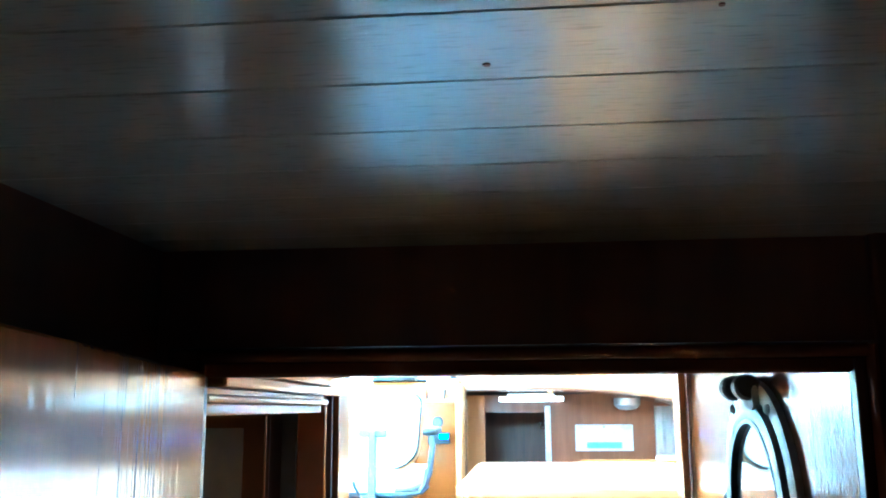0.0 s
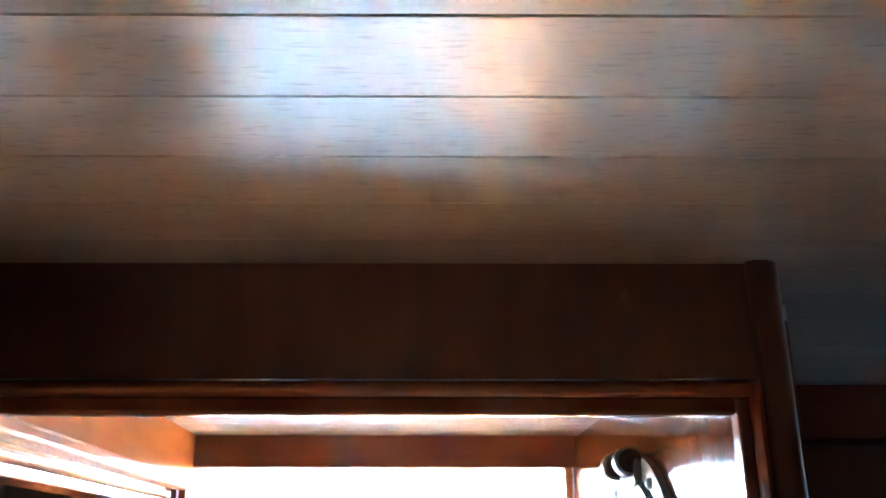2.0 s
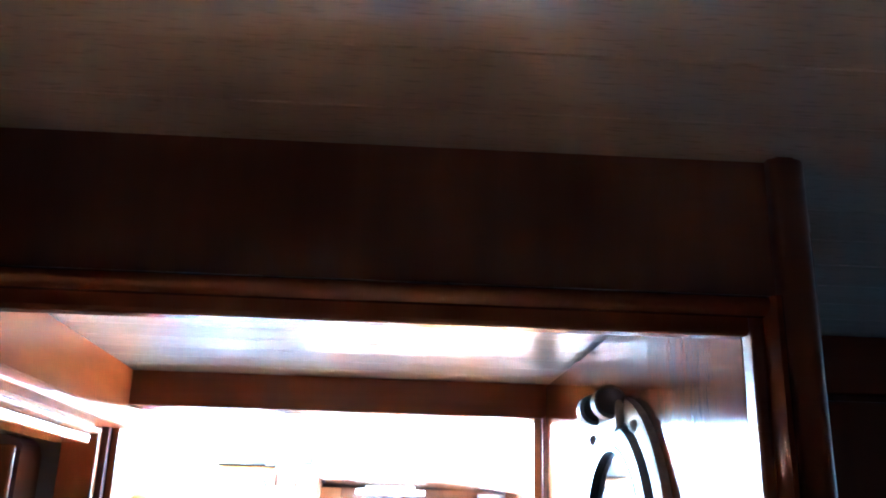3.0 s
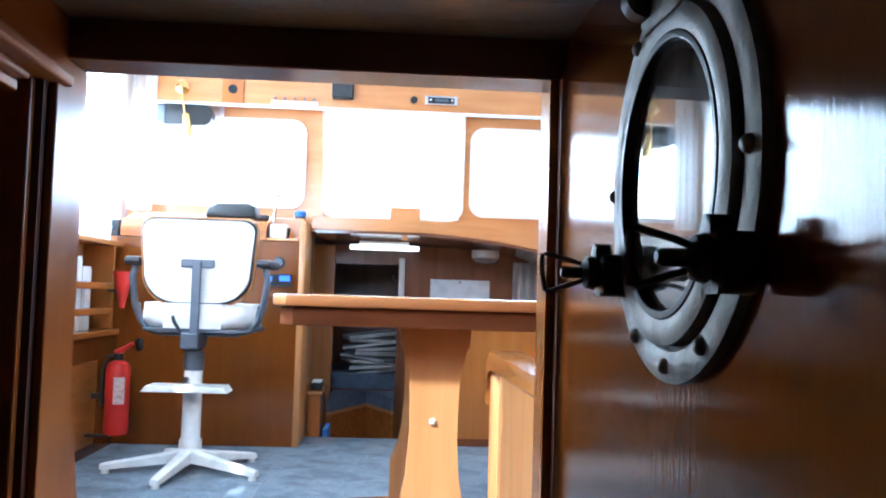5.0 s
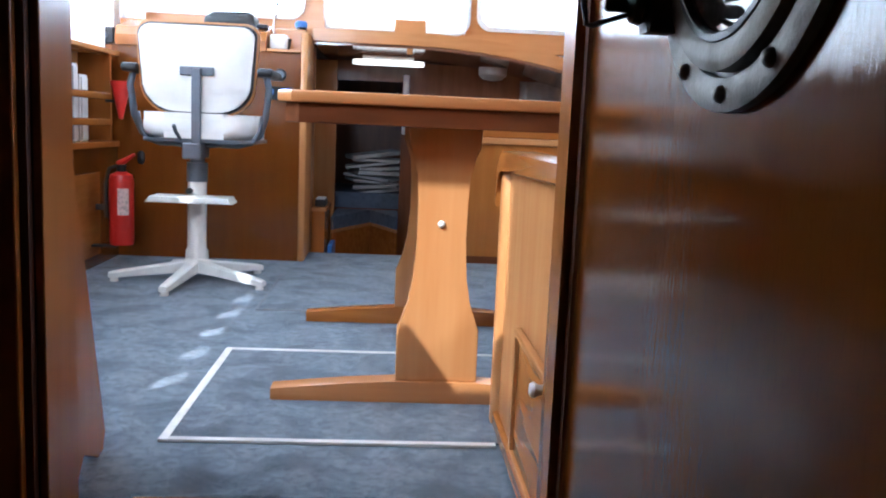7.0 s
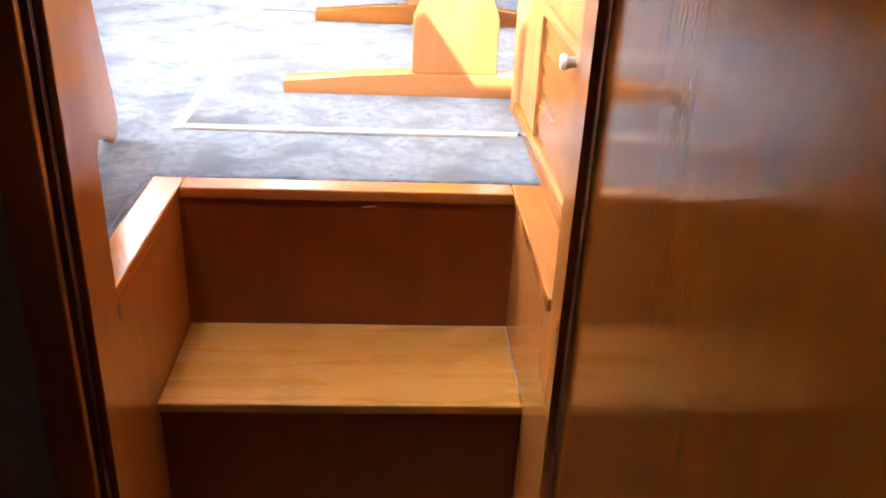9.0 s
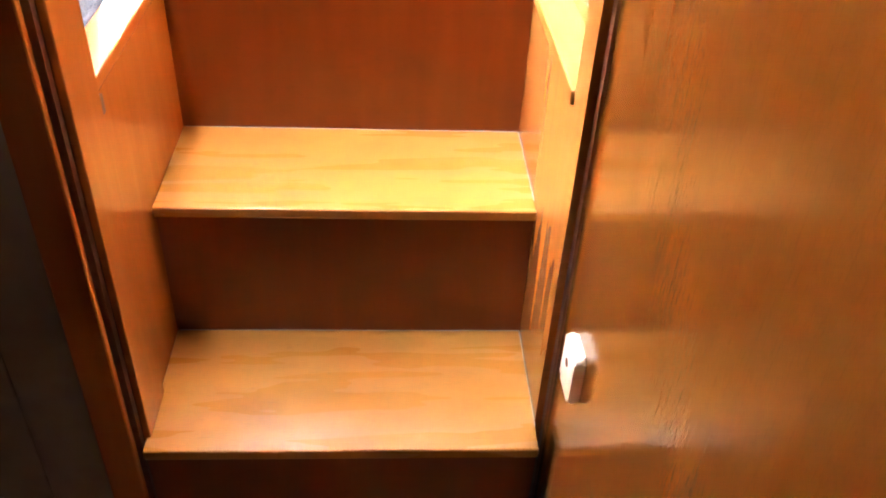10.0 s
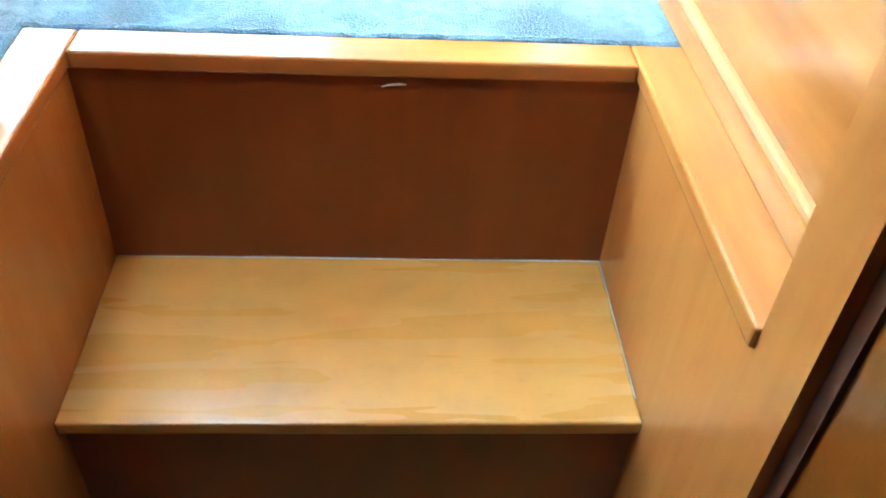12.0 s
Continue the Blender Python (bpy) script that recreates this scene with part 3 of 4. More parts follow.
pane = part("pane", turned([(0.0, DX - 0.0075), (0.0944, DX - 0.0075), (0.0944, DX + 0.0005), (0.0, DX + 0.0005)], (0, PY, PZ), "x", 72), PORT_GLASS, port, "clear round glass")
for angle in (0, 57, 123, 180, 240, 270, 300):
    a = radians(angle)
    part("bolt", turned([(0.0, DX - 0.0145), (0.0032, DX - 0.0138), (0.0054, DX - 0.0115), (0.0060, DX - 0.0088), (0.0, DX - 0.0086)], (0, PY + 0.1325 * math.cos(a), PZ + 0.1325 * math.sin(a)), "x", 14), BRONZE, port, "", True)


def dog(y, z, lean):
    """A folding screw clamp on the ring, with a bent wire wing on its nut."""
    body = part("clamp", turned([(0.0, DX - 0.044), (0.007, DX - 0.044), (0.0125, DX - 0.040), (0.0140, DX - 0.034), (0.0105, DX - 0.029), (0.0120, DX - 0.022), (0.0125, DX - 0.009), (0.0, DX - 0.009)], (0, y, z), "x", 16), IRON, door_2, "blackened clamp that holds the porthole shut", True)
    out = [(DX - 0.040, 0.006), (DX - 0.052, 0.0100), (DX - 0.072, 0.0150), (DX - 0.0755, 0.0135), (DX - 0.076, 0.0), (DX - 0.074, -0.0150), (DX - 0.070, -0.0160), (DX - 0.052, -0.0095), (DX - 0.040, -0.006)]
    part("wing", rod([(x, y + lean * h, z + h) for x, h in out], 0.0022, None, 8), IRON, body, "", True)
    part("screw", rod([(DX - 0.042, y, z), (DX - 0.058, y, z), (DX - 0.0605, y, z)], [0.0052, 0.0050, 0.0030], None, 12), IRON, body, "", True)
    part("lug", slab(rounded(y - 0.017, y + 0.017, z - 0.019, z + 0.015, 0.008), "x", DX - 0.030, DX - 0.0087, 0.004), IRON, body, "", True)
    part("ear", slab(rounded(y - 0.008, y + 0.008, z + 0.008, z + 0.024, 0.006), "x", DX - 0.034, DX - 0.020, 0.003), IRON, body, "", True)


dog(PY + 0.106, PZ - 0.066, 0.25)
dog(PY - 0.133, PZ - 0.064, -0.2)
for off in (0.022, -0.036):
    part("hinge_knuckle", turned([(0.0, PY + off + 0.024), (0.010, PY + off + 0.023), (0.0145, PY + off + 0.019), (0.0150, PY + off + 0.002), (0.0120, PY + off - 0.002), (0.0, PY + off - 0.003)], (DX - 0.019, 0, PZ + 0.136), "y", 18), IRON, door_2, "", True)
part("hinge_lug", slab(rounded(PY - 0.040, PY + 0.044, PZ + 0.110, PZ + 0.141, 0.008), "x", DX - 0.0165, DX - 0.0087, 0.003), BRONZE, door_2, "", True)
latch = part("latch_case", slab(rounded(-0.190, -0.134, -0.324, -0.248, 0.007), "x", DX - 0.014, DX, 0.0055), WHITE, door_2, "white plastic latch case", True)
part("keyhole", turned([(0.0, DX - 0.0148), (0.006, DX - 0.0148), (0.006, DX - 0.0135), (0.0, DX - 0.0135)], (0, -0.158, -0.280), "x", 14), SHADOW_GAP, latch)

# ---- windows ----
def window(name, hole, label):
    u0, u1, v0, v1 = hole
    w = thing(name, ((u0 + u1) / 2, FRONT, v0), label, "window", "", "structure")
    part("window_frame", ring(rounded(u0 - 0.012, u1 + 0.012, v0 - 0.012, v1 + 0.012, 0.075, 8), rounded(u0 + 0.012, u1 - 0.012, v0 + 0.012, v1 - 0.012, 0.062, 8), "y", FRONT - 0.012, FRONT + 0.052), WHITE, w, "white rounded frame", True)
    for su in (u0, u1):
        for sv in (v0, v1):
            a, b = (1 if su == u0 else -1), (1 if sv == v0 else -1)
            part("corner_fillet", slab([(su - 0.002 * a, sv - 0.002 * b), (su + 0.050 * a, sv - 0.002 * b), (su + 0.012 * a, sv + 0.012 * b), (su - 0.002 * a, sv + 0.050 * b)], "y", FRONT - 0.002, FRONT + 0.05), PALE_X, w)
    g = part("pane", box(u0 + 0.005, u1 - 0.005, FRONT + 0.022, FRONT + 0.028, v0 + 0.005, v1 - 0.005), GLASS, w)
    g.visible_shadow = False


window("window_1", WINDOW_L, "rounded wheelhouse window in a white frame")
window("window_2", WINDOW_M, "middle wheelhouse window behind a sheer curtain")
window("window_3", WINDOW_R, "rounded wheelhouse window in a white frame")


def curtain(name, label, a, b, z0, z1, folds, depth, flare=0.0, scallop=0.0, dips=1):
    """A hanging cloth between two plan points, gathered into folds."""
    p, q = Vector((*a, 0)), Vector((*b, 0))
    d = (q - p).normalized()
    side = Vector((-d.y, d.x, 0))
    k = folds * 12
    top, low = [], []
    for i in range(k + 1):
        t = i / k
        wave = math.sin(t * folds * 2 * math.pi + 0.7 * math.sin(5 * t)) * depth * (0.7 + 0.3 * math.sin(11 * t + 1))
        c = p.lerp(q, t)
        top.append(c + side * wave * 0.7)
        low.append(c + side * wave + d * flare * (t - 0.5))
    bm = bmesh.new()
    layers = []
    for off in (0.0, 0.0016):
        rows = []
        for j in range(7):
            s = j / 6
            rows.append([bm.verts.new((*(u.lerp(v, 1 - s) + side * off)[:2], z0 + (z1 - scallop * max(0.0, 1 - (((dips * i / k) % 1 - 0.5) / 0.27) ** 2) - z0) * s)) for i, (u, v) in enumerate(zip(top, low))])
        layers.append(rows)
    for rows in layers:
        for r0, r1 in zip(rows, rows[1:]):
            for i in range(k):
                bm.faces.new((r0[i], r0[i + 1], r1[i + 1], r1[i]))
    for r in (0, 6):
        for i in range(k):
            bm.faces.new((layers[0][r][i], layers[0][r][i + 1], layers[1][r][i + 1], layers[1][r][i]))
    ob = thing(name, (*((p + q) / 2)[:2], z0), label, "curtain")
    part("cloth", bm, CURTAIN, ob, "", True)
    return ob


curtain("curtain", "sheer white curtain across the middle window", (-0.295, FRONT - 0.035), (0.452, FRONT - 0.035), 1.115, 1.672, 9, 0.008, -0.05)
curtain("curtain", "sheer white curtain hung along the side window", (-1.262, 1.82), (-1.262, 3.36), 0.925, 1.80, 13, 0.013)
curtain("curtain", "short sheer curtain gathered at a window's top", (-1.14, FRONT - 0.03), (-0.80, FRONT - 0.03), 1.57, 1.66, 5, 0.008)
curtain("curtain", "sheer white curtain hung along the side window", (1.562, 2.0), (1.562, 3.3), 0.925, 1.80, 13, 0.013)
curtain("curtain", "sheer white curtain drawn into the corner", (-1.258, 3.322), (-1.125, 3.322), 1.105, 1.86, 4, 0.010)
# Unseen curtain pair, shaped so sun through the sags lands as floor patches.
curtain("curtain", "unseen low curtain, sagged to shape the sun patches", (-1.285, 0.02), (-1.285, 1.78), 0.93, 1.176, 14, 0.005, 0.0, 0.085, 7)
curtain("curtain", "unseen short sheer valance, added to narrow the sun gaps", (-1.285, 0.02), (-1.285, 1.78), 1.180, 1.80, 14, 0.006)
block = thing("window_catch", (0.15, 3.34, 1.10), "small wooden block on the window ledge", "block")
part("block", box(0.072, 0.228, 3.335, 3.365, 1.094, 1.168, 0.004), PALE_X, block)

# overhead locker above the front windows
fascia = thing("overhead_locker", (0.15, 3.38, 1.66), "golden cherry locker front above the windows", "locker")
part("front", box(LEFT + 0.003, RIGHT - 0.003, 3.352, 3.370, 1.662, ROOF - 0.003), PALE_X, fascia)
part("bottom", box(LEFT + 0.003, RIGHT - 0.003, 3.3705, FRONT - 0.003, 1.668, 1.682), PALE_X, fascia)
part("pelmet", box(LEFT + 0.003, RIGHT - 0.003, 3.340, 3.3515, 1.655, 1.672, 0.003), WHITE, fascia, "pale edge strip")
vent = thing("instrument_plate", (-0.74, 3.35, 1.73), "dark wooden plate with a round black hole", "plate")
part("plate", box(-0.805, -0.695, 3.340, 3.3515, 1.672, 1.795, 0.004), TEAK_Z, vent)
part("hole", turned([(0.0, 3.337), (0.020, 3.337), (0.024, 3.3395), (0.0, 3.3395)], (-0.752, 0, 1.745), "y", 20), BLACK, vent)
switches = thing("switch_strip", (-0.44, 3.345, 1.70), "pale strip with five small switches", "switch")
part("strip", box(-0.555, -0.318, 3.343, 3.3515, 1.676, 1.696, 0.002), WHITE, switches)
for i in range(5):
    part("toggle", turned([(0.0, 3.330), (0.006, 3.331), (0.007, 3.3425), (0.0, 3.3425)], (-0.535 + i * 0.050, 0, 1.708), "y", 10), STEEL, switches)
speaker = thing("loudspeaker", (-0.19, 3.34, 1.72), "small dark box loudspeaker under the ceiling", "loudspeaker")
part("case", box(-0.245, -0.137, 3.300, 3.3515, 1.715, 1.815, 0.008), BLACK, speaker)
part("grille", box(-0.237, -0.145, 3.296, 3.2995, 1.735, 1.805, 0.002), BLACK, speaker)
knob = thing("dial", (0.175, 3.345, 1.73), "small black round dial", "dial")
part("dial", turned([(0.0, 3.335), (0.018, 3.337), (0.020, 3.3515), (0.0, 3.3515)], (0.176, 0, 1.730), "y", 18), BLACK, knob)
radio = thing("radio", (0.32, 3.35, 1.70), "slim silver car radio let into the locker", "radio")
part("bezel", box(0.232, 0.404, 3.340, 3.3515, 1.704, 1.756, 0.006), CHROME, radio)
part("face", box(0.250, 0.386, 3.336, 3.3395, 1.715, 1.746, 0.002), BLACK, radio)
part("display", box(0.285, 0.355, 3.334, 3.3358, 1.724, 1.738), STEEL, radio)
for x in (0.262, 0.374):
    part("button", turned([(0.0, 3.331), (0.007, 3.332), (0.008, 3.3358), (0.0, 3.3358)], (x, 0, 1.731), "y", 12), CHROME, radio)
lamp = thing("reading_lamp", (-1.01, 3.33, 1.74), "brass reading lamp on a bent arm", "lamp")
part("wall_plate", turned([(0.0, 3.318), (0.012, 3.32), (0.036, 3.336), (0.038, 3.3515), (0.0, 3.3515)], (-1.005, 0, 1.745), "y", 24), BRASS, lamp, "", True)
part("arm", rod([(-1.005, 3.325, 1.745), (-1.0, 3.30, 1.745), (-0.992, 3.29, 1.71), (-0.975, 3.27, 1.62), (-0.965, 3.265, 1.58)], 0.006, None, 10), BRASS, lamp, "", True)
part("shade", rod([(-0.968, 3.265, 1.60), (-0.962, 3.262, 1.585), (-0.948, 3.255, 1.50), (-0.944, 3.252, 1.470)], [0.008, 0.021, 0.026, 0.024], None, 18), BRASS, lamp, "brass tube shade", True)
radiobox = thing("speaker_box", (-0.97, 3.36, 1.55), "black rounded radio speaker under the locker", "loudspeaker")
part("case", slab(rounded(-1.105, -0.842, 1.543, 1.648, (0.03, 0.045, 0.045, 0.02)), "y", 3.300, 3.385, 0.006), BLACK, radiobox, "", True)
part("bracket", box(-1.112, -1.075, 3.295, 3.2995, 1.55, 1.64, 0.002), STEEL, radiobox)

# ---- helm console ----
console = thing("helm_console", (-0.8, 3.15, 0.0), "varnished mahogany helm console", "console")
# Darker door wood puts the shade of this window-backed face into colour.
part("front_panel", box(-1.185, -0.345, 3.000, 3.018, 0.0, 0.952, 0.002), DOOR_WOOD, console)
part("body", box(LEFT + 0.003, -0.345, 3.0185, FRONT - 0.003, 0.0, 0.955), TEAK_Z, console)
part("dash", slab([(2.992, 0.956), (2.992, 1.000), (3.012, 1.040), (3.20, 1.085), (FRONT - 0.003, 1.10), (FRONT - 0.003, 0.956)], "x", -1.17, -0.500, 0.004), TEAK_X, console)
part("end_post", box(-0.3445, -0.312, 2.985, 3.42, 0.0, 1.050, 0.010), PALE_Z, console, "bright rounded end post", True)
part("side_top", box(-0.499, -0.346, 2.990, FRONT - 0.003, 0.9555, 0.968, 0.003), PALE_X, console)
part("ledge", box(-0.499, -0.346, 3.20, FRONT - 0.003, 0.9685, 1.080, 0.006), PALE_X, console)
gauge = thing("gauge", (-0.437, 2.995, 0.853), "round black gauge on the console", "gauge")
part("bezel", turned([(0.0, 2.988), (0.022, 2.988), (0.027, 2.992), (0.028, 2.9995), (0.0, 2.9995)], (-0.437, 0, 0.853), "y", 24), BLACK, gauge, "", True)
part("face", turned([(0.0, 2.9865), (0.019, 2.9865), (0.019, 2.9875), (0.0, 2.9875)], (-0.437, 0, 0.853), "y", 20), STEEL, gauge)
display = thing("control_panel", (-0.43, 2.99, 0.77), "dark control panel with a lit blue display", "control panel")
part("case", box(-0.487, -0.374, 2.980, 2.9995, 0.742, 0.800, 0.004), BLACK, display)
part("screen", box(-0.428, -0.382, 2.9775, 2.9798, 0.768, 0.792), BLUE_GLOW, display, "lit blue display")
part("screen", box(-0.480, -0.462, 2.9775, 2.9798, 0.765, 0.788), BLUE, display)
throttle = thing("throttle_control", (-0.45, 3.06, 0.968), "white engine control with a chrome lever", "throttle")
part("base", box(-0.490, -0.410, 3.02, 3.12, 0.9685, 1.035, 0.010), WHITE, throttle, "", True)
part("lever", rod([(-0.472, 3.05, 1.0), (-0.476, 3.045, 1.07), (-0.468, 3.04, 1.13), (-0.458, 3.035, 1.165)], 0.005, None, 10), CHROME, throttle, "", True)
part("knob", turned([(0, -0.009), (0.007, -0.006), (0.009, 0.0), (0.007, 0.006), (0, 0.009)], (-0.457, 3.034, 1.170), "z", 14), BLACK, throttle, "", True)
part("stem", rod([(-0.415, 3.05, 0.9685), (-0.405, 3.05, 1.02)], 0.012, None, 12), BLACK, throttle)
compass = thing("compass_cover", (-0.67, 3.12, 1.07), "black cloth cover over the compass", "cover")
part("cover", slab([(-0.80, 1.065), (-0.79, 1.105), (-0.745, 1.130), (-0.60, 1.134), (-0.570, 1.120), (-0.560, 1.065)], "y", 3.06, 3.22, 0.014), BLACK, compass, "", True)
part("strap", box(-0.556, -0.505, 3.06, 3.12, 1.062, 1.080, 0.004), BLACK, compass)
pilot = thing("autopilot_dial", (-0.36, 3.25, 1.08), "small blue and black instrument on the ledge", "instrument")
part("foot", turned([(0.0, 1.0805), (0.026, 1.0805), (0.024, 1.095), (0.0, 1.095)], (-0.375, 3.26, 0), "z", 18), BLACK, pilot)
part("head", turned([(0.0, 1.0955), (0.030, 1.0955), (0.030, 1.115), (0.022, 1.124), (0.0, 1.126)], (-0.375, 3.26, 0), "z", 18), BLUE, pilot, "", True)
bracket = thing("instrument_box", (-1.09, 3.02, 0.955), "black instrument box at the console's end", "instrument")
part("case", box(-1.24, -1.175, 2.99, 3.10, 0.956, 1.03, 0.006), BLACK, bracket)
part("knob", turned([(0.0, 2.978), (0.012, 2.979), (0.013, 2.9895), (0.0, 2.9895)], (-1.208, 0, 0.992), "y", 14), STEEL, bracket)
plug = thing("socket", (-1.055, 2.995, 0.455), "small oval black socket", "socket")
part("socket", slab(rounded(-1.072, -1.042, 0.425, 0.485, 0.0149), "y", 2.990, 2.9995, 0.002), BLACK, plug, "", True)

# ---- shelf below the windows and what lies forward ----
def crown(x):
    return 1.092 - 0.085 * max(0.0, (x - 0.15) / 0.75) ** 2


ledge = thing("window_ledge", (0.6, 3.3, 1.0), "curved pale wooden ledge below the windows", "ledge")
xs = [-0.311 + i * (RIGHT + 0.308) / 24 for i in range(25)]
part("edge", slab([(x, max(crown(x), 0.8) - 0.062) for x in xs] + [(x, max(crown(x), 0.8)) for x in reversed(xs)], "y", 3.19, 3.215, 0.004), PALE_X, ledge)
part("top", slab([(x, max(crown(x), 0.8) - 0.020) for x in xs] + [(x, max(crown(x), 0.8) - 0.003) for x in reversed(xs)], "y", 3.2155, FRONT + 0.04), PALE_X, ledge)
setting("ceiling_fore", slab([(x, max(crown(x), 0.8) - 0.075) for x in xs] + [(x, max(crown(x), 0.8) - 0.055) for x in reversed(xs)], "y", 3.2155, 4.92), GLOSS_LOW, "dark glossy low ceiling of the fore cabin", "ceiling")
setting("deck_fore", box(LEFT - 0.05, RIGHT + 0.05, FRONT + 0.051, 5.0, 1.06, 1.10), HULL, "white foredeck", "deck")
setting("floor_fore", box(LEFT, RIGHT, 3.301, 4.92, -0.36, -0.32), TEAK_X, "low wooden floor of the fore cabin", "floor")
setting("wall_step", box(LEFT, RIGHT, 3.281, 3.2995, -0.36, -0.031), TEAK_X, "step down to the fore cabin", "wall")
setting("wall_bow", box(LEFT - 0.05, RIGHT + 0.05, 4.90, 4.95, -0.7, 1.06), DARK_Z, "dark wall of the forepeak", "wall")
setting("wall_fore", holed(LEFT, RIGHT, -0.32, 1.005, [(-0.24, 0.128, -1, 0.895)], "y", 4.0, 4.03), MID_Z, "dark mahogany bulkhead with an open doorway", "wall")
pale_panel = thing("partition", (-0.32, 3.98, 0.0), "pale cherry panel beside the doorway", "partition")
part("panel", box(-0.405, -0.243, 3.965, 3.9985, -0.32, 1.0, 0.003), PALE_Z, pale_panel)
white_post = thing("grab_post", (0.148, 3.97, 0.60), "white grab post with a chrome hook", "post")
part("post", box(0.131, 0.166, 3.95, 3.9995, 0.60, 0.935, 0.006), WHITE, white_post, "", True)
part("hook", rod([(0.128, 3.95, 0.80), (0.105, 3.94, 0.80), (0.098, 3.935, 0.815), (0.10, 3.93, 0.835)], 0.006, None, 10), CHROME, white_post, "", True)
notice = thing("notice", (0.49, 3.99, 0.72), "white sheet of paper pinned to the bulkhead", "paper")
part("sheet", box(0.318, 0.668, 3.990, 3.9985, 0.66, 0.818, 0.001), PAPER, notice)
part("picture", box(0.385, 0.600, 3.9885, 3.9898, 0.675, 0.712), PALE_BLUE, notice, "pale blue picture printed on the sheet")
part("pin", turned([(0.0, 3.983), (0.006, 3.984), (0.006, 3.9898), (0.0, 3.9898)], (0.493, 0, 0.805), "y", 10), STEEL, notice)
curtain("curtain", "pale grey curtain in the fore cabin", (0.80, 3.96), (1.10, 3.96), 0.2, 0.93, 5, 0.012)
tube = thing("ceiling_light", (0.05, 3.6, 0.95), "lit slim strip light under the low ceiling", "lamp")
part("base", box(-0.09, 0.18, 3.590, 3.630, 0.985, 1.006, 0.004), WHITE, tube)
part("diffuser", slab(rounded(-0.140, 0.234, 3.574, 3.646, 0.03), "z", 0.960, 0.9845, 0.010), TUBE_GLOW, tube, "glowing white diffuser", True)
spot = thing("ceiling_light", (0.62, 3.62, 0.93), "small round unlit lamp under the low ceiling", "lamp")
part("diffuser", turned([(0.0, 0.905), (0.05, 0.912), (0.075, 0.935), (0.075, 0.975), (0.0, 0.975)], (0.60, 3.62, 0.0), "z", 24), LAMP_OFF, spot, "", True)
stay = thing("mast_support", (0.15, 3.5, 0.97), "pale post under the ledge", "post")
part("post", box(0.135, 0.165, 3.217, 3.235, 0.99, 1.034, 0.003), PALE_Z, stay)

berth = thing("berth", (-0.06, 4.4, -0.32), "forepeak berth with a blue-grey cushion", "berth")
part("base", box(-0.60, 0.60, 4.12, 4.89, -0.32, 0.14), DARK_X, berth)
part("front_board", box(-0.60, 0.60, 4.10, 4.1195, -0.32, 0.155, 0.003), DARK_X, berth)
part("cushion", slab(rounded(-0.58, 0.58, 4.105, 4.88, 0.04), "z", 0.156, 0.245, 0.025), NAVY, berth, "blue-grey cushion", True)
vee = thing("vee_berth", (-0.05, 3.9, -0.32), "mahogany berth fronts meeting in a vee under blue cushions", "berth")
plan = [(-0.235, 3.62), (-0.222, 3.62), (-0.035, 4.06), (0.112, 3.72), (0.125, 3.72), (0.125, 4.09), (-0.235, 4.09)]
part("front_board", slab(plan, "z", -0.32, 0.060, 0.003), TEAK_X, vee)
part("capping", slab(plan, "z", 0.0605, 0.078, 0.003), PALE_X, vee)
part("cushion", slab(plan, "z", 0.0785, 0.150, 0.005), NAVY, vee, "blue-grey cushion")
random.seed(5)
for i in range(9):
    paper = thing("folded_chart", (-0.03, 4.3, 0.25 + i * 0.026), "folded grey-white chart in a loose pile", "paper", "pile of folded charts")
    bm = box(-0.17 + 0.05 * random.random(), 0.17 - 0.06 * random.random(), -0.14, 0.14, 0.0, 0.016 + 0.008 * random.random(), 0.004)
    bmesh.ops.transform(bm, matrix=Matrix.Translation((-0.02 + random.uniform(-0.03, 0.03), 4.30 + random.uniform(-0.04, 0.02), 0.247 + i * 0.026)) @ Matrix.Rotation(random.uniform(-0.3, 0.3), 4, "Z") @ Matrix.Rotation(random.uniform(-0.14, 0.14), 4, "Y"), verts=bm.verts)
    part("chart", bm, CHART, paper)
side_step = thing("side_locker", (-0.30, 3.5, -0.32), "small dark locker beside the step", "locker")
part("body", box(-0.309, -0.245, 3.32, 3.62, -0.32, 0.205, 0.003), TEAK_Z, side_step)
part("top", box(-0.311, -0.236, 3.310, 3.63, 0.2055, 0.225, 0.004), PALE_Y, side_step)
phone = thing("handset", (-0.27, 3.42, 0.226), "small black and white handset on the locker", "handset")
part("body", box(-0.300, -0.245, 3.36, 3.50, 0.2255, 0.262, 0.008), BLACK, phone)
part("face", box(-0.296, -0.249, 3.365, 3.49, 0.2625, 0.268, 0.002), WHITE, phone)
bottle = thing("blue_folder", (-0.222, 3.5, -0.32), "pale blue folder standing on the floor", "folder")
part("folder", box(-0.232, -0.206, 3.36, 3.58, -0.319, 0.03, 0.004), BLUE, bottle)
galley = thing("galley_counter", (0.9, 3.2, 0.0), "mahogany galley front with a pale counter", "counter")
part("front", box(0.30, RIGHT - 0.004, 3.125, 3.145, 0.0, 0.58, 0.002), TEAK_Z, galley)
part("body", box(0.30, RIGHT - 0.004, 3.1455, 3.28, 0.0, 0.58), TEAK_Z, galley)
part("plinth", box(0.30, RIGHT - 0.004, 3.118, 3.1245, 0.0, 0.035), DARK_X, galley)
part("worktop", box(0.296, RIGHT - 0.004, 3.105, 3.30, 0.5805, 0.612, 0.006), PALE_X, galley, "pale counter edge")
part("fiddle_rail", box(0.296, RIGHT - 0.004, 3.150, 3.170, 0.6125, 0.655, 0.006), TEAK_X, galley)
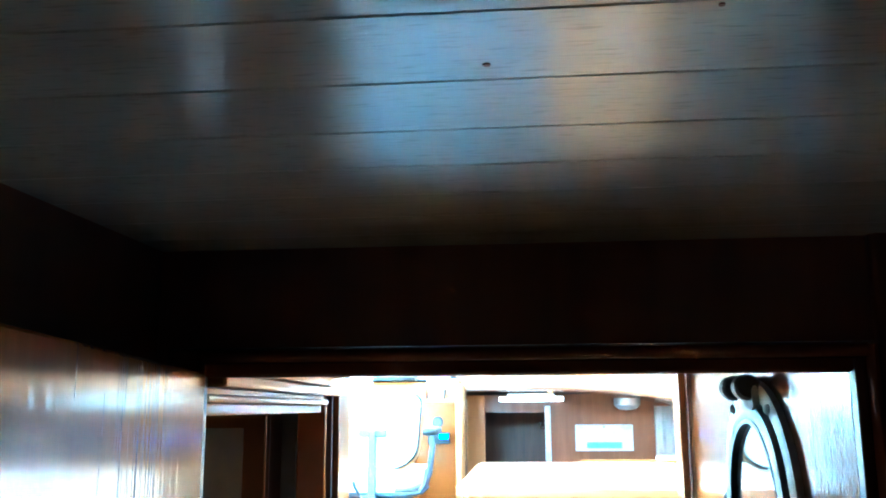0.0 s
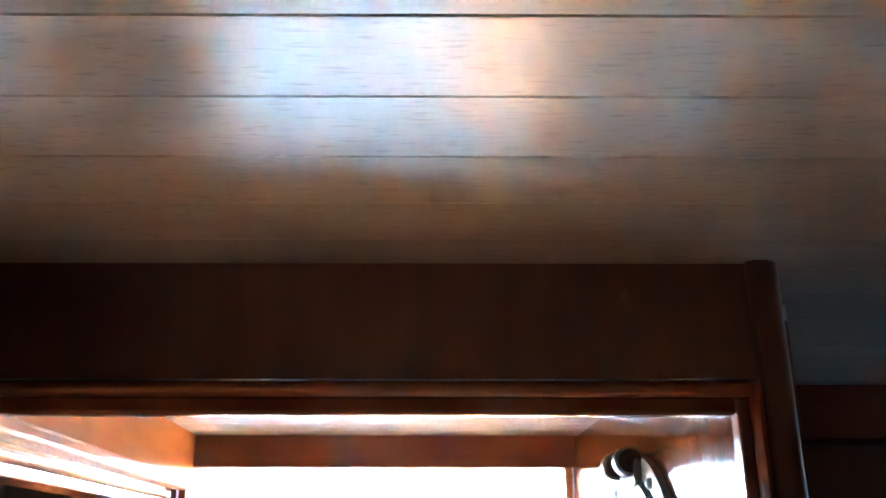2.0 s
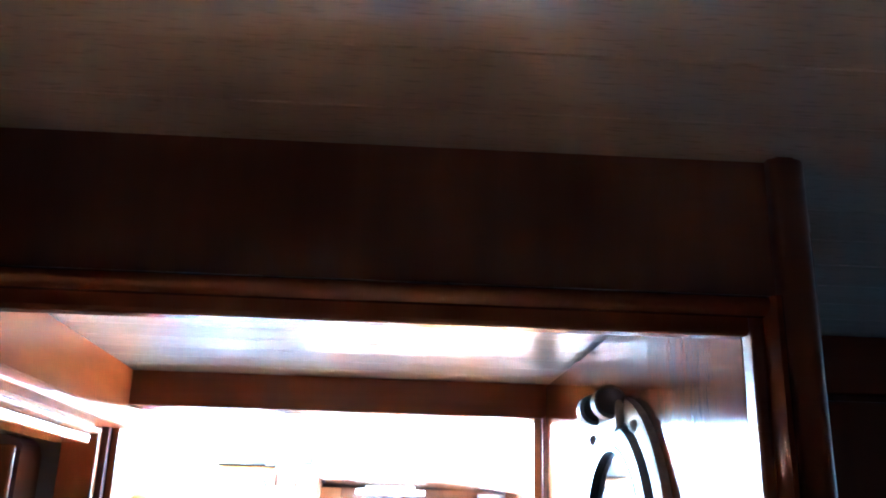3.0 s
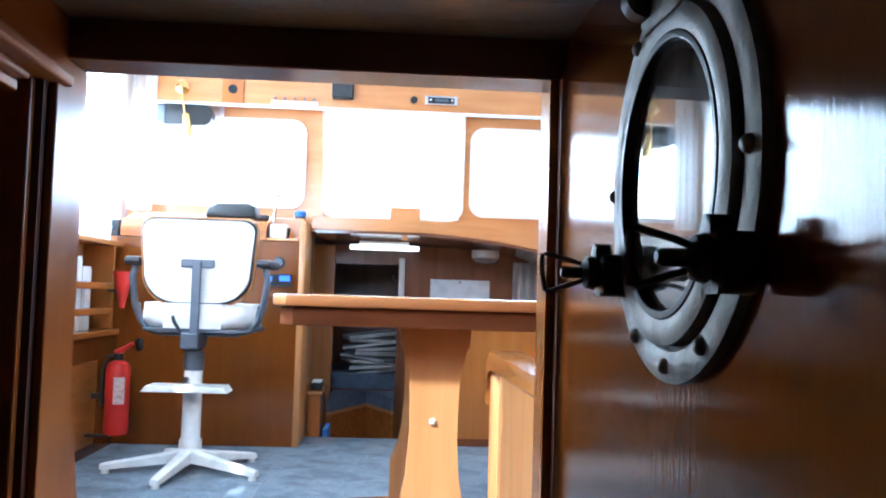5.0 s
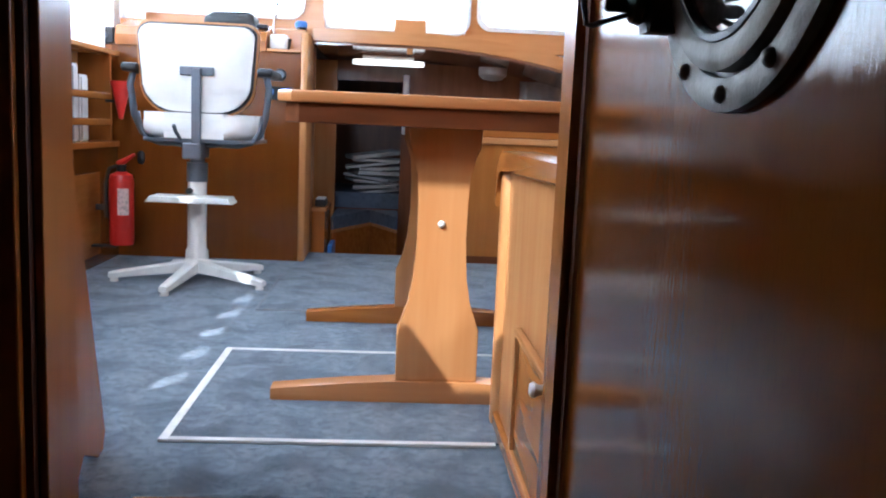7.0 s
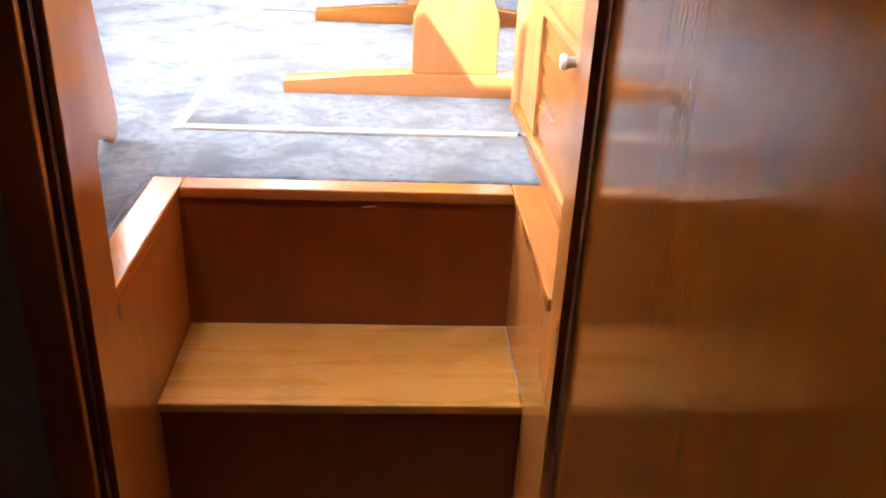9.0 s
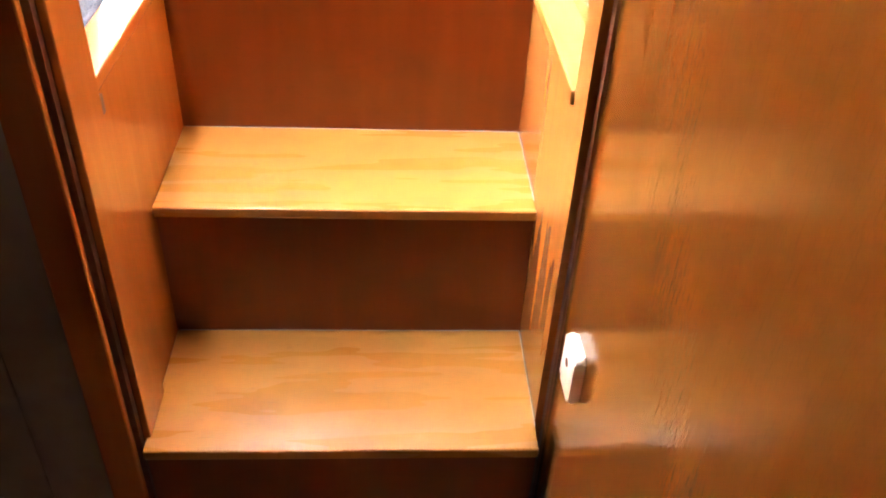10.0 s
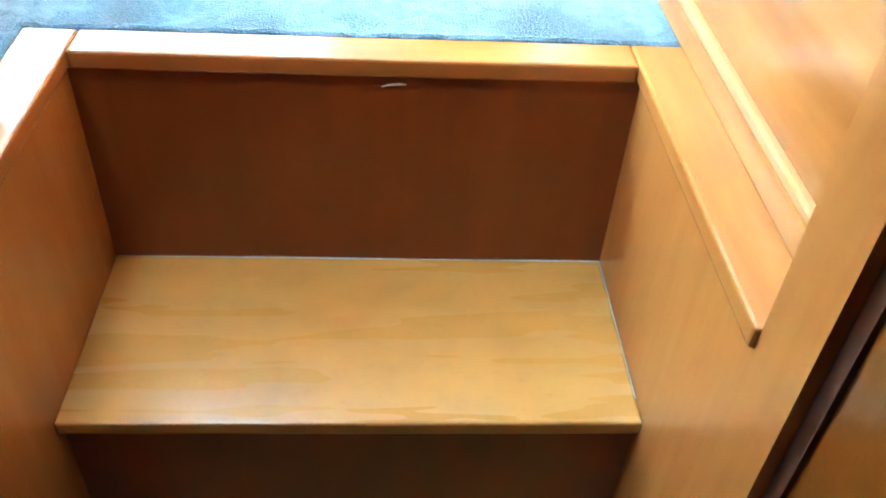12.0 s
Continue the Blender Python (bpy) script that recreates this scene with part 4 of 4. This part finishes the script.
tray = thing("tray", (0.85, 3.23, 0.612), "white tray on the counter", "tray")
part("tray", box(0.70, 1.0, 3.175, 3.29, 0.6125, 0.672, 0.01), WHITE, tray)

# ---- port side: shelf, locker, extinguisher ----
shelf = thing("side_shelf", (-1.2, 2.2, 0.0), "mahogany side locker with a railed bookshelf", "shelf")
part("locker", box(LEFT + 0.003, -1.160, 1.10, 2.998, 0.0, 0.500, 0.003), DOOR_WOOD, shelf)
part("door", box(-1.1595, -1.150, 2.30, 2.72, 0.05, 0.40, 0.003), TEAK_Y, shelf)
part("shelf_board", box(LEFT + 0.003, -1.140, 1.10, 2.96, 0.5005, 0.528, 0.004), TEAK_Y, shelf)
for z in (0.595, 0.705):
    part("rail", box(-1.168, -1.150, 1.10, 2.87, z, z + 0.030, 0.005), TEAK_Y, shelf)
part("upright", box(-1.290, -1.150, 2.8705, 2.892, 0.5285, 0.90, 0.004), TEAK_Z, shelf)
part("top_board", box(LEFT + 0.003, -1.145, 1.10, 2.985, 0.901, 0.922, 0.004), PALE_Y, shelf)
for x0, x1, y0, y1, top, mat, col in ((-1.25, -1.19, 2.30, 2.52, 0.86, BLUE, "blue"), (-1.245, -1.195, 2.53, 2.60, 0.84, PAPER, "white"), (-1.25, -1.19, 2.61, 2.70, 0.80, PAPER, "white"), (-1.25, -1.19, 2.05, 2.28, 0.86, BLUE, "blue")):
    binder = thing("binder", ((x0 + x1) / 2, (y0 + y1) / 2, 0.529), col + " binder standing on the railed shelf", "binder", "binders on the shelf")
    part("cover", box(x0, x1, y0, y1, 0.5285, top, 0.003), mat, binder)
    part("page_block", box(x1, x1 + 0.006, y0 + 0.012, y1 - 0.012, 0.535, top - 0.012), PAPER, binder)
card = thing("white_card", (-1.2, 2.81, 0.922), "plain white card standing on the side shelf", "card")
part("card", slab([(-1.258, 0.9225), (-1.152, 0.9225), (-1.150, 1.045), (-1.250, 1.060)], "y", 2.800, 2.812, 0.002), PAPER, card)
ext = thing("fire_extinguisher", (-1.04, 2.66, 0.08), "red fire extinguisher with a white label on a bracket", "fire extinguisher")
part("cylinder", turned([(0.0, 0.105), (0.045, 0.108), (0.050, 0.122), (0.050, 0.375), (0.044, 0.398), (0.020, 0.412), (0.0, 0.412)], (-1.030, 2.62, 0), "z", 28), RED, ext, "", True)
part("collar", turned([(0.0, 0.4125), (0.019, 0.4125), (0.019, 0.440), (0.0, 0.440)], (-1.030, 2.62, 0), "z", 16), BLACK, ext)
part("handle", rod([(-1.045, 2.62, 0.445), (-1.015, 2.61, 0.455), (-0.970, 2.60, 0.485)], [0.010, 0.012, 0.007], None, 8), RED, ext, "red squeeze handle", True)
part("hose", rod([(-1.040, 2.62, 0.435), (-1.075, 2.61, 0.425), (-1.088, 2.605, 0.37), (-1.088, 2.605, 0.26), (-1.086, 2.605, 0.22)], 0.008, None, 10), BLACK, ext, "", True)
bm = bmesh.new()
arc = [radians(-92 + i * 5.2) for i in range(11)]
for z0, z1 in ((0.235, 0.345),):
    lo = [bm.verts.new((-1.030 + 0.0508 * math.cos(a), 2.62 + 0.0508 * math.sin(a), z0)) for a in arc]
    hi = [bm.verts.new((-1.030 + 0.0508 * math.cos(a), 2.62 + 0.0508 * math.sin(a), z1)) for a in arc]
    for i in range(len(arc) - 1):
        bm.faces.new((lo[i], lo[i + 1], hi[i + 1], hi[i]))
lab = part("label", bm, plain("worn_white_label", (0.74, 0.56, 0.53), 0.5, 0, 0.34, 90), ext, "printed label")
part("bracket", box(-1.149, -1.081, 2.655, 2.667, 0.245, 0.270, 0.003), BLACK, ext)
part("foot", box(-1.149, -1.05, 2.60, 2.64, 0.096, 0.1045, 0.002), BLACK, ext)
horn = thing("fog_horn", (-1.10, 2.80, 0.63), "red plastic fog horn hung on the shelf end", "horn")
part("bell", turned([(0.0, 0.625), (0.010, 0.625), (0.016, 0.66), (0.042, 0.775), (0.044, 0.785), (0.0, 0.775)], (-1.085, 2.80, 0), "z", 20), RED, horn, "", True)
part("peg", rod([(-1.149, 2.80, 0.70), (-1.10, 2.80, 0.70)], 0.006, None, 8), BLACK, horn)

# ---- helm chair ----
chair = thing("helm_chair", (-0.683, 2.45, 0.0), "white vinyl helm chair on a white pedestal", "chair")
CX, CY = -0.683, 2.45
for angle in (190, 262, 334, 46, 118):
    a = radians(angle)
    dx, dy = math.cos(a), math.sin(a)
    bm = bmesh.new()
    secs = []
    for r, w, z0, z1 in ((0.02, 0.024, 0.040, 0.092), (0.10, 0.022, 0.034, 0.074), (0.30, 0.018, 0.016, 0.042), (0.325, 0.014, 0.015, 0.036)):
        secs.append([bm.verts.new((CX + dx * r - dy * s * w, CY - 0.03 + dy * r + dx * s * w, z)) for s, z in ((-1, z0), (1, z0), (1, z1 - 0.006), (0.6, z1), (-0.6, z1), (-1, z1 - 0.006))])
    for p, q in zip(secs, secs[1:]):
        for i in range(6):
            bm.faces.new((p[i], p[(i + 1) % 6], q[(i + 1) % 6], q[i]))
    bm.faces.new(secs[0])
    bm.faces.new(secs[-1])
    leg = part("leg", bm, WHITE, chair)
    part("glide", turned([(0.0, 0.0), (0.016, 0.0), (0.014, 0.017), (0.0, 0.017)], (CX + dx * 0.305, CY - 0.03 + dy * 0.305, 0), "z", 12), WHITE, leg)
part("column", turned([(0.0, 0.05), (0.046, 0.05), (0.044, 0.12), (0.037, 0.13), (0.036, 0.395), (0.0, 0.395)], (CX, CY, 0), "z", 24), WHITE, chair, "", True)
part("collar", turned([(0.0, 0.3955), (0.040, 0.3955), (0.040, 0.47), (0.0, 0.47)], (CX, CY, 0), "z", 24), STEEL, chair, "", True)
part("spindle", turned([(0.0, 0.4705), (0.028, 0.4705), (0.028, 0.552), (0.0, 0.552)], (CX, CY, 0), "z", 20), STEEL, chair, "", True)
part("footrest", slab([(-0.845, 0.322), (-0.520, 0.322), (-0.535, 0.345), (-0.828, 0.345)], "y", CY - 0.16, CY - 0.030, 0.003), WHITE, chair)
part("clamp_bolt", turned([(0.0, CY - 0.062), (0.012, CY - 0.060), (0.012, CY - 0.036), (0.0, CY - 0.036)], (CX - 0.02, 0, 0.36), "y", 12), BLACK, chair)
part("seat_pan", slab(rounded(-0.868, -0.442, 2.30, 2.72, 0.07), "z", 0.552, 0.566, 0.003), STEEL, chair)
part("seat", slab(rounded(-0.872, -0.452, 2.290, 2.74, 0.10, 8), "z", 0.5665, 0.662, 0.042, None, 5), VINYL, chair, "padded white vinyl seat", True)


def back_outline(grow=0.0):
    pts = []
    for u, v in rounded(-1, 1, -1, 1, (0.62, 0.62, 0.22, 0.22), 8):
        half = 0.217 - 0.020 * (1 - v) ** 1.3 * 0.5 + grow
        pts.append((CX + 0.030 + u * half, 0.822 + v * (0.160 + grow) + 0.012 * (1 - u * u) * (1 if v > 0 else 0)))
    return pts


part("back_shell", slab(back_outline(0.012), "y", 2.322, 2.340, 0.006), PALE_X, chair, "golden plywood back shell", True)
part("back_rim", slab(back_outline(0.004), "y", 2.310, 2.3215, 0.003), BLACK, chair, "", True)
part("back_cover", slab(back_outline(-0.004), "y", 2.296, 2.3095, 0.006), VINYL, chair, "white rear cover", True)
part("back_cushion", slab(back_outline(-0.002), "y", 2.3405, 2.400, 0.022, None, 4), VINYL, chair, "padded white backrest", True)
part("frame", rod([(CX + 0.03 + s * w, 2.36, z) for s, w, z in ((-1, 0.236, 0.66), (-1, 0.226, 0.60), (-1, 0.200, 0.560), (-1, 0.15, 0.544), (1, 0.15, 0.544), (1, 0.200, 0.560), (1, 0.226, 0.60), (1, 0.236, 0.66))], 0.010, None, 10), STEEL, chair, "dark steel frame under the seat", True)
part("back_plate", box(-0.713, -0.587, 2.284, 2.2955, 0.800, 0.832, 0.004), STEEL, chair)
part("back_stem", box(-0.667, -0.633, 2.270, 2.2835, 0.50, 0.826, 0.004), STEEL, chair)
part("stem_socket", box(-0.700, -0.630, 2.268, 2.42, 0.490, 0.5515, 0.006), STEEL, chair)
part("lever", rod([(-0.71, 2.33, 0.548), (-0.718, 2.25, 0.59), (-0.722, 2.235, 0.615)], 0.007, None, 10), STEEL, chair, "", True)
for s in (-1, 1):
    x = CX + 0.030 + s * 0.250
    arm = part("arm_tube", rod([(x, 2.36, 0.806), (x + s * 0.010, 2.355, 0.76), (x - s * 0.004, 2.36, 0.65), (x - s * 0.026, 2.38, 0.585), (x - s * 0.065, 2.40, 0.556), (CX + s * 0.05, 2.42, 0.5415)], 0.0125, None, 12), STEEL, chair, "", True)
    part("arm_pad", box(x - 0.030, x + 0.030, 2.30, 2.56, 0.806, 0.838, 0.010), BLACK, arm, "dark padded armrest", True)

# ---- table ----
table = thing("table", (0.205, 1.4, 0.0), "golden cherry trestle table with a thick top", "table")
TX0, TX1, TY0, TY1 = -0.166, 0.576, 0.84, 1.96
outline = [(TX0 + 0.035, TY0), (TX1 - 0.035, TY0), (TX1, TY0 + 0.05), (TX1, TY1 - 0.05), (TX1 - 0.035, TY1), (TX0 + 0.035, TY1), (TX0, TY1 - 0.05), (TX0, TY0 + 0.05)]
part("tabletop", slab(outline, "z", 0.688, 0.714, 0.006), PALE_X, table, "", True)
inset = [(0.205 + (x - 0.205) * 0.955, 1.4 + (y - 1.4) * 0.975) for x, y in outline]
# Apron takes a darker wood than the top above it.
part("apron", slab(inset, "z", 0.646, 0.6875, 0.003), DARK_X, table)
half = [(0.096, 0.056), (0.096, 0.180), (0.090, 0.192), (0.073, 0.240), (0.062, 0.300), (0.056, 0.390), (0.057, 0.480), (0.061, 0.545), (0.066, 0.575), (0.082, 0.605), (0.083, 0.6455)]
profile = [(0.205 + u, v) for u, v in half] + [(0.205 - u, v) for u, v in reversed(half)]
for y in (0.975, 1.80):
    leg = part("trestle", slab(profile, "y", y - 0.018, y + 0.018, 0.004), PALE_Z, table, "", True)
    foot = [(-0.180, 0.0), (0.590, 0.0), (0.590, 0.030), (0.42, 0.048), (0.30, 0.0555), (0.11, 0.0555), (-0.01, 0.048), (-0.180, 0.032)]
    # The far foot is a darker wood than the near one.
    part("foot", slab(foot, "y", y - 0.030, y + 0.030, 0.004), TEAK_X if y > 1.5 else PALE_X, table, "", True)
part("stretcher", box(0.180, 0.230, 0.9935, 1.7815, 0.40, 0.455, 0.004), PALE_Y, table)
# White paint stands in for the shine on this chrome stud.
part("stud", turned([(0.0, 0.947), (0.004, 0.948), (0.007, 0.951), (0.0085, 0.9565), (0.0, 0.9565)], (0.203, 0, 0.428), "y", 18), WHITE, table, "round chrome stud, shine painted white", True)

# ---- settee beside the steps ----
settee = thing("settee", (0.7, 0.5, 0.0), "mahogany settee end with a rounded capping rail", "settee")
SX = 0.336
part("end_panel", box(SX, SX + 0.02, 0.0, 0.845, 0.0, 0.572), PALE_Z, settee)
part("corner_post", slab(rounded(SX - 0.014, SX + 0.045, 0.800, 0.870, 0.022), "z", 0.0, 0.560, 0.003), PALE_Z, settee, "", True)
part("body", box(SX + 0.0205, RIGHT - 0.2, 0.0, 0.30, 0.0, 0.56), TEAK_X, settee)
part("seat_base", box(SX + 0.0205, RIGHT - 0.2, 0.301, 0.86, 0.0, 0.36), TEAK_X, settee)
part("cushion", slab(rounded(SX + 0.06, RIGHT - 0.22, 0.305, 0.86, 0.04), "z", 0.3605, 0.46, 0.03), NAVY, settee, "", True)
cap = [(0.0, 0.573), (0.80, 0.5725), (0.845, 0.560), (0.868, 0.530), (0.876, 0.48), (0.892, 0.48), (0.890, 0.545), (0.868, 0.588), (0.82, 0.606), (0.0, 0.606)]
# Capping is darker wood than the sunlit end panel: shade put into colour.
part("capping_rail", slab(cap, "x", SX - 0.022, SX + 0.055, 0.008), TEAK_Y, settee, "rounded capping rail", True)
part("skirting", box(SX - 0.0135, SX - 0.0005, 0.006, 0.80, 0.0085, 0.040, 0.004), TEAK_Y, settee)
locker = part("locker_door", box(SX - 0.007, SX - 0.0005, 0.02, 0.5315, 0.053, 0.2715, 0.002), TEAK_Y, settee, "low locker door")
for y0, y1, z0, z1 in ((0.010, 0.547, 0.272, 0.287), (0.010, 0.547, 0.0405, 0.0525), (0.532, 0.547, 0.053, 0.2715)):
    part("moulding", box(SX - 0.014, SX - 0.0005, y0, y1, z0, z1, 0.003), PALE_Y, locker)
part("knob", turned([(0.0, SX - 0.032), (0.010, SX - 0.030), (0.013, SX - 0.024), (0.008, SX - 0.016), (0.008, SX - 0.0075), (0.0, SX - 0.0075)], (0, 0.255, 0.258), "x", 16), STRIP, locker, "round pale knob", True)

# leaning end panel on the other side of the steps
panel = thing("end_panel", (-0.46, 0.4, 0.0), "mahogany end panel with a slanting edge", "panel")
part("panel", slab([(0.006, 0.004), (0.475, 0.004), (0.50, 0.045), (0.58, 0.004), (0.605, 0.010), (0.618, 0.045), (0.455, 0.62), (0.30, 0.98), (0.006, 0.98)], "x", -0.468, -0.446, 0.004), TEAK_Z, panel)
part("locker", box(LEFT + 0.003, -0.4685, 0.006, 0.44, 0.0, 0.62), TEAK_Z, panel)

# ---- carpet hatches edged with pale strips ----
hatch = thing("floor_hatch", (0.1, 1.03, 0.0), "carpeted floor hatch edged with a pale strip", "hatch")
part("carpet", box(-0.345, 0.60, 0.694, 1.378, 0.0005, 0.005), CARPET, hatch)
part("strip", box(-0.364, -0.345, 0.676, 1.396, 0.0005, 0.007, 0.001), STRIP, hatch)
part("strip", box(-0.3445, 0.318, 0.676, 0.6935, 0.0005, 0.007, 0.001), STRIP, hatch)
part("strip", box(-0.3445, 0.62, 1.3785, 1.396, 0.0005, 0.007, 0.001), STRIP, hatch)
hatch_2 = thing("floor_hatch", (0.1, 2.3, 0.0), "carpeted floor hatch with a faint joint", "hatch")
part("carpet", box(-0.360, 0.60, 1.92, 2.60, 0.0005, 0.004), CARPET, hatch_2)
part("strip", box(-0.366, -0.3605, 1.914, 2.606, 0.0005, 0.006), JOINT, hatch_2)
part("strip", box(-0.360, 0.60, 1.914, 1.9195, 0.0005, 0.006), JOINT, hatch_2)
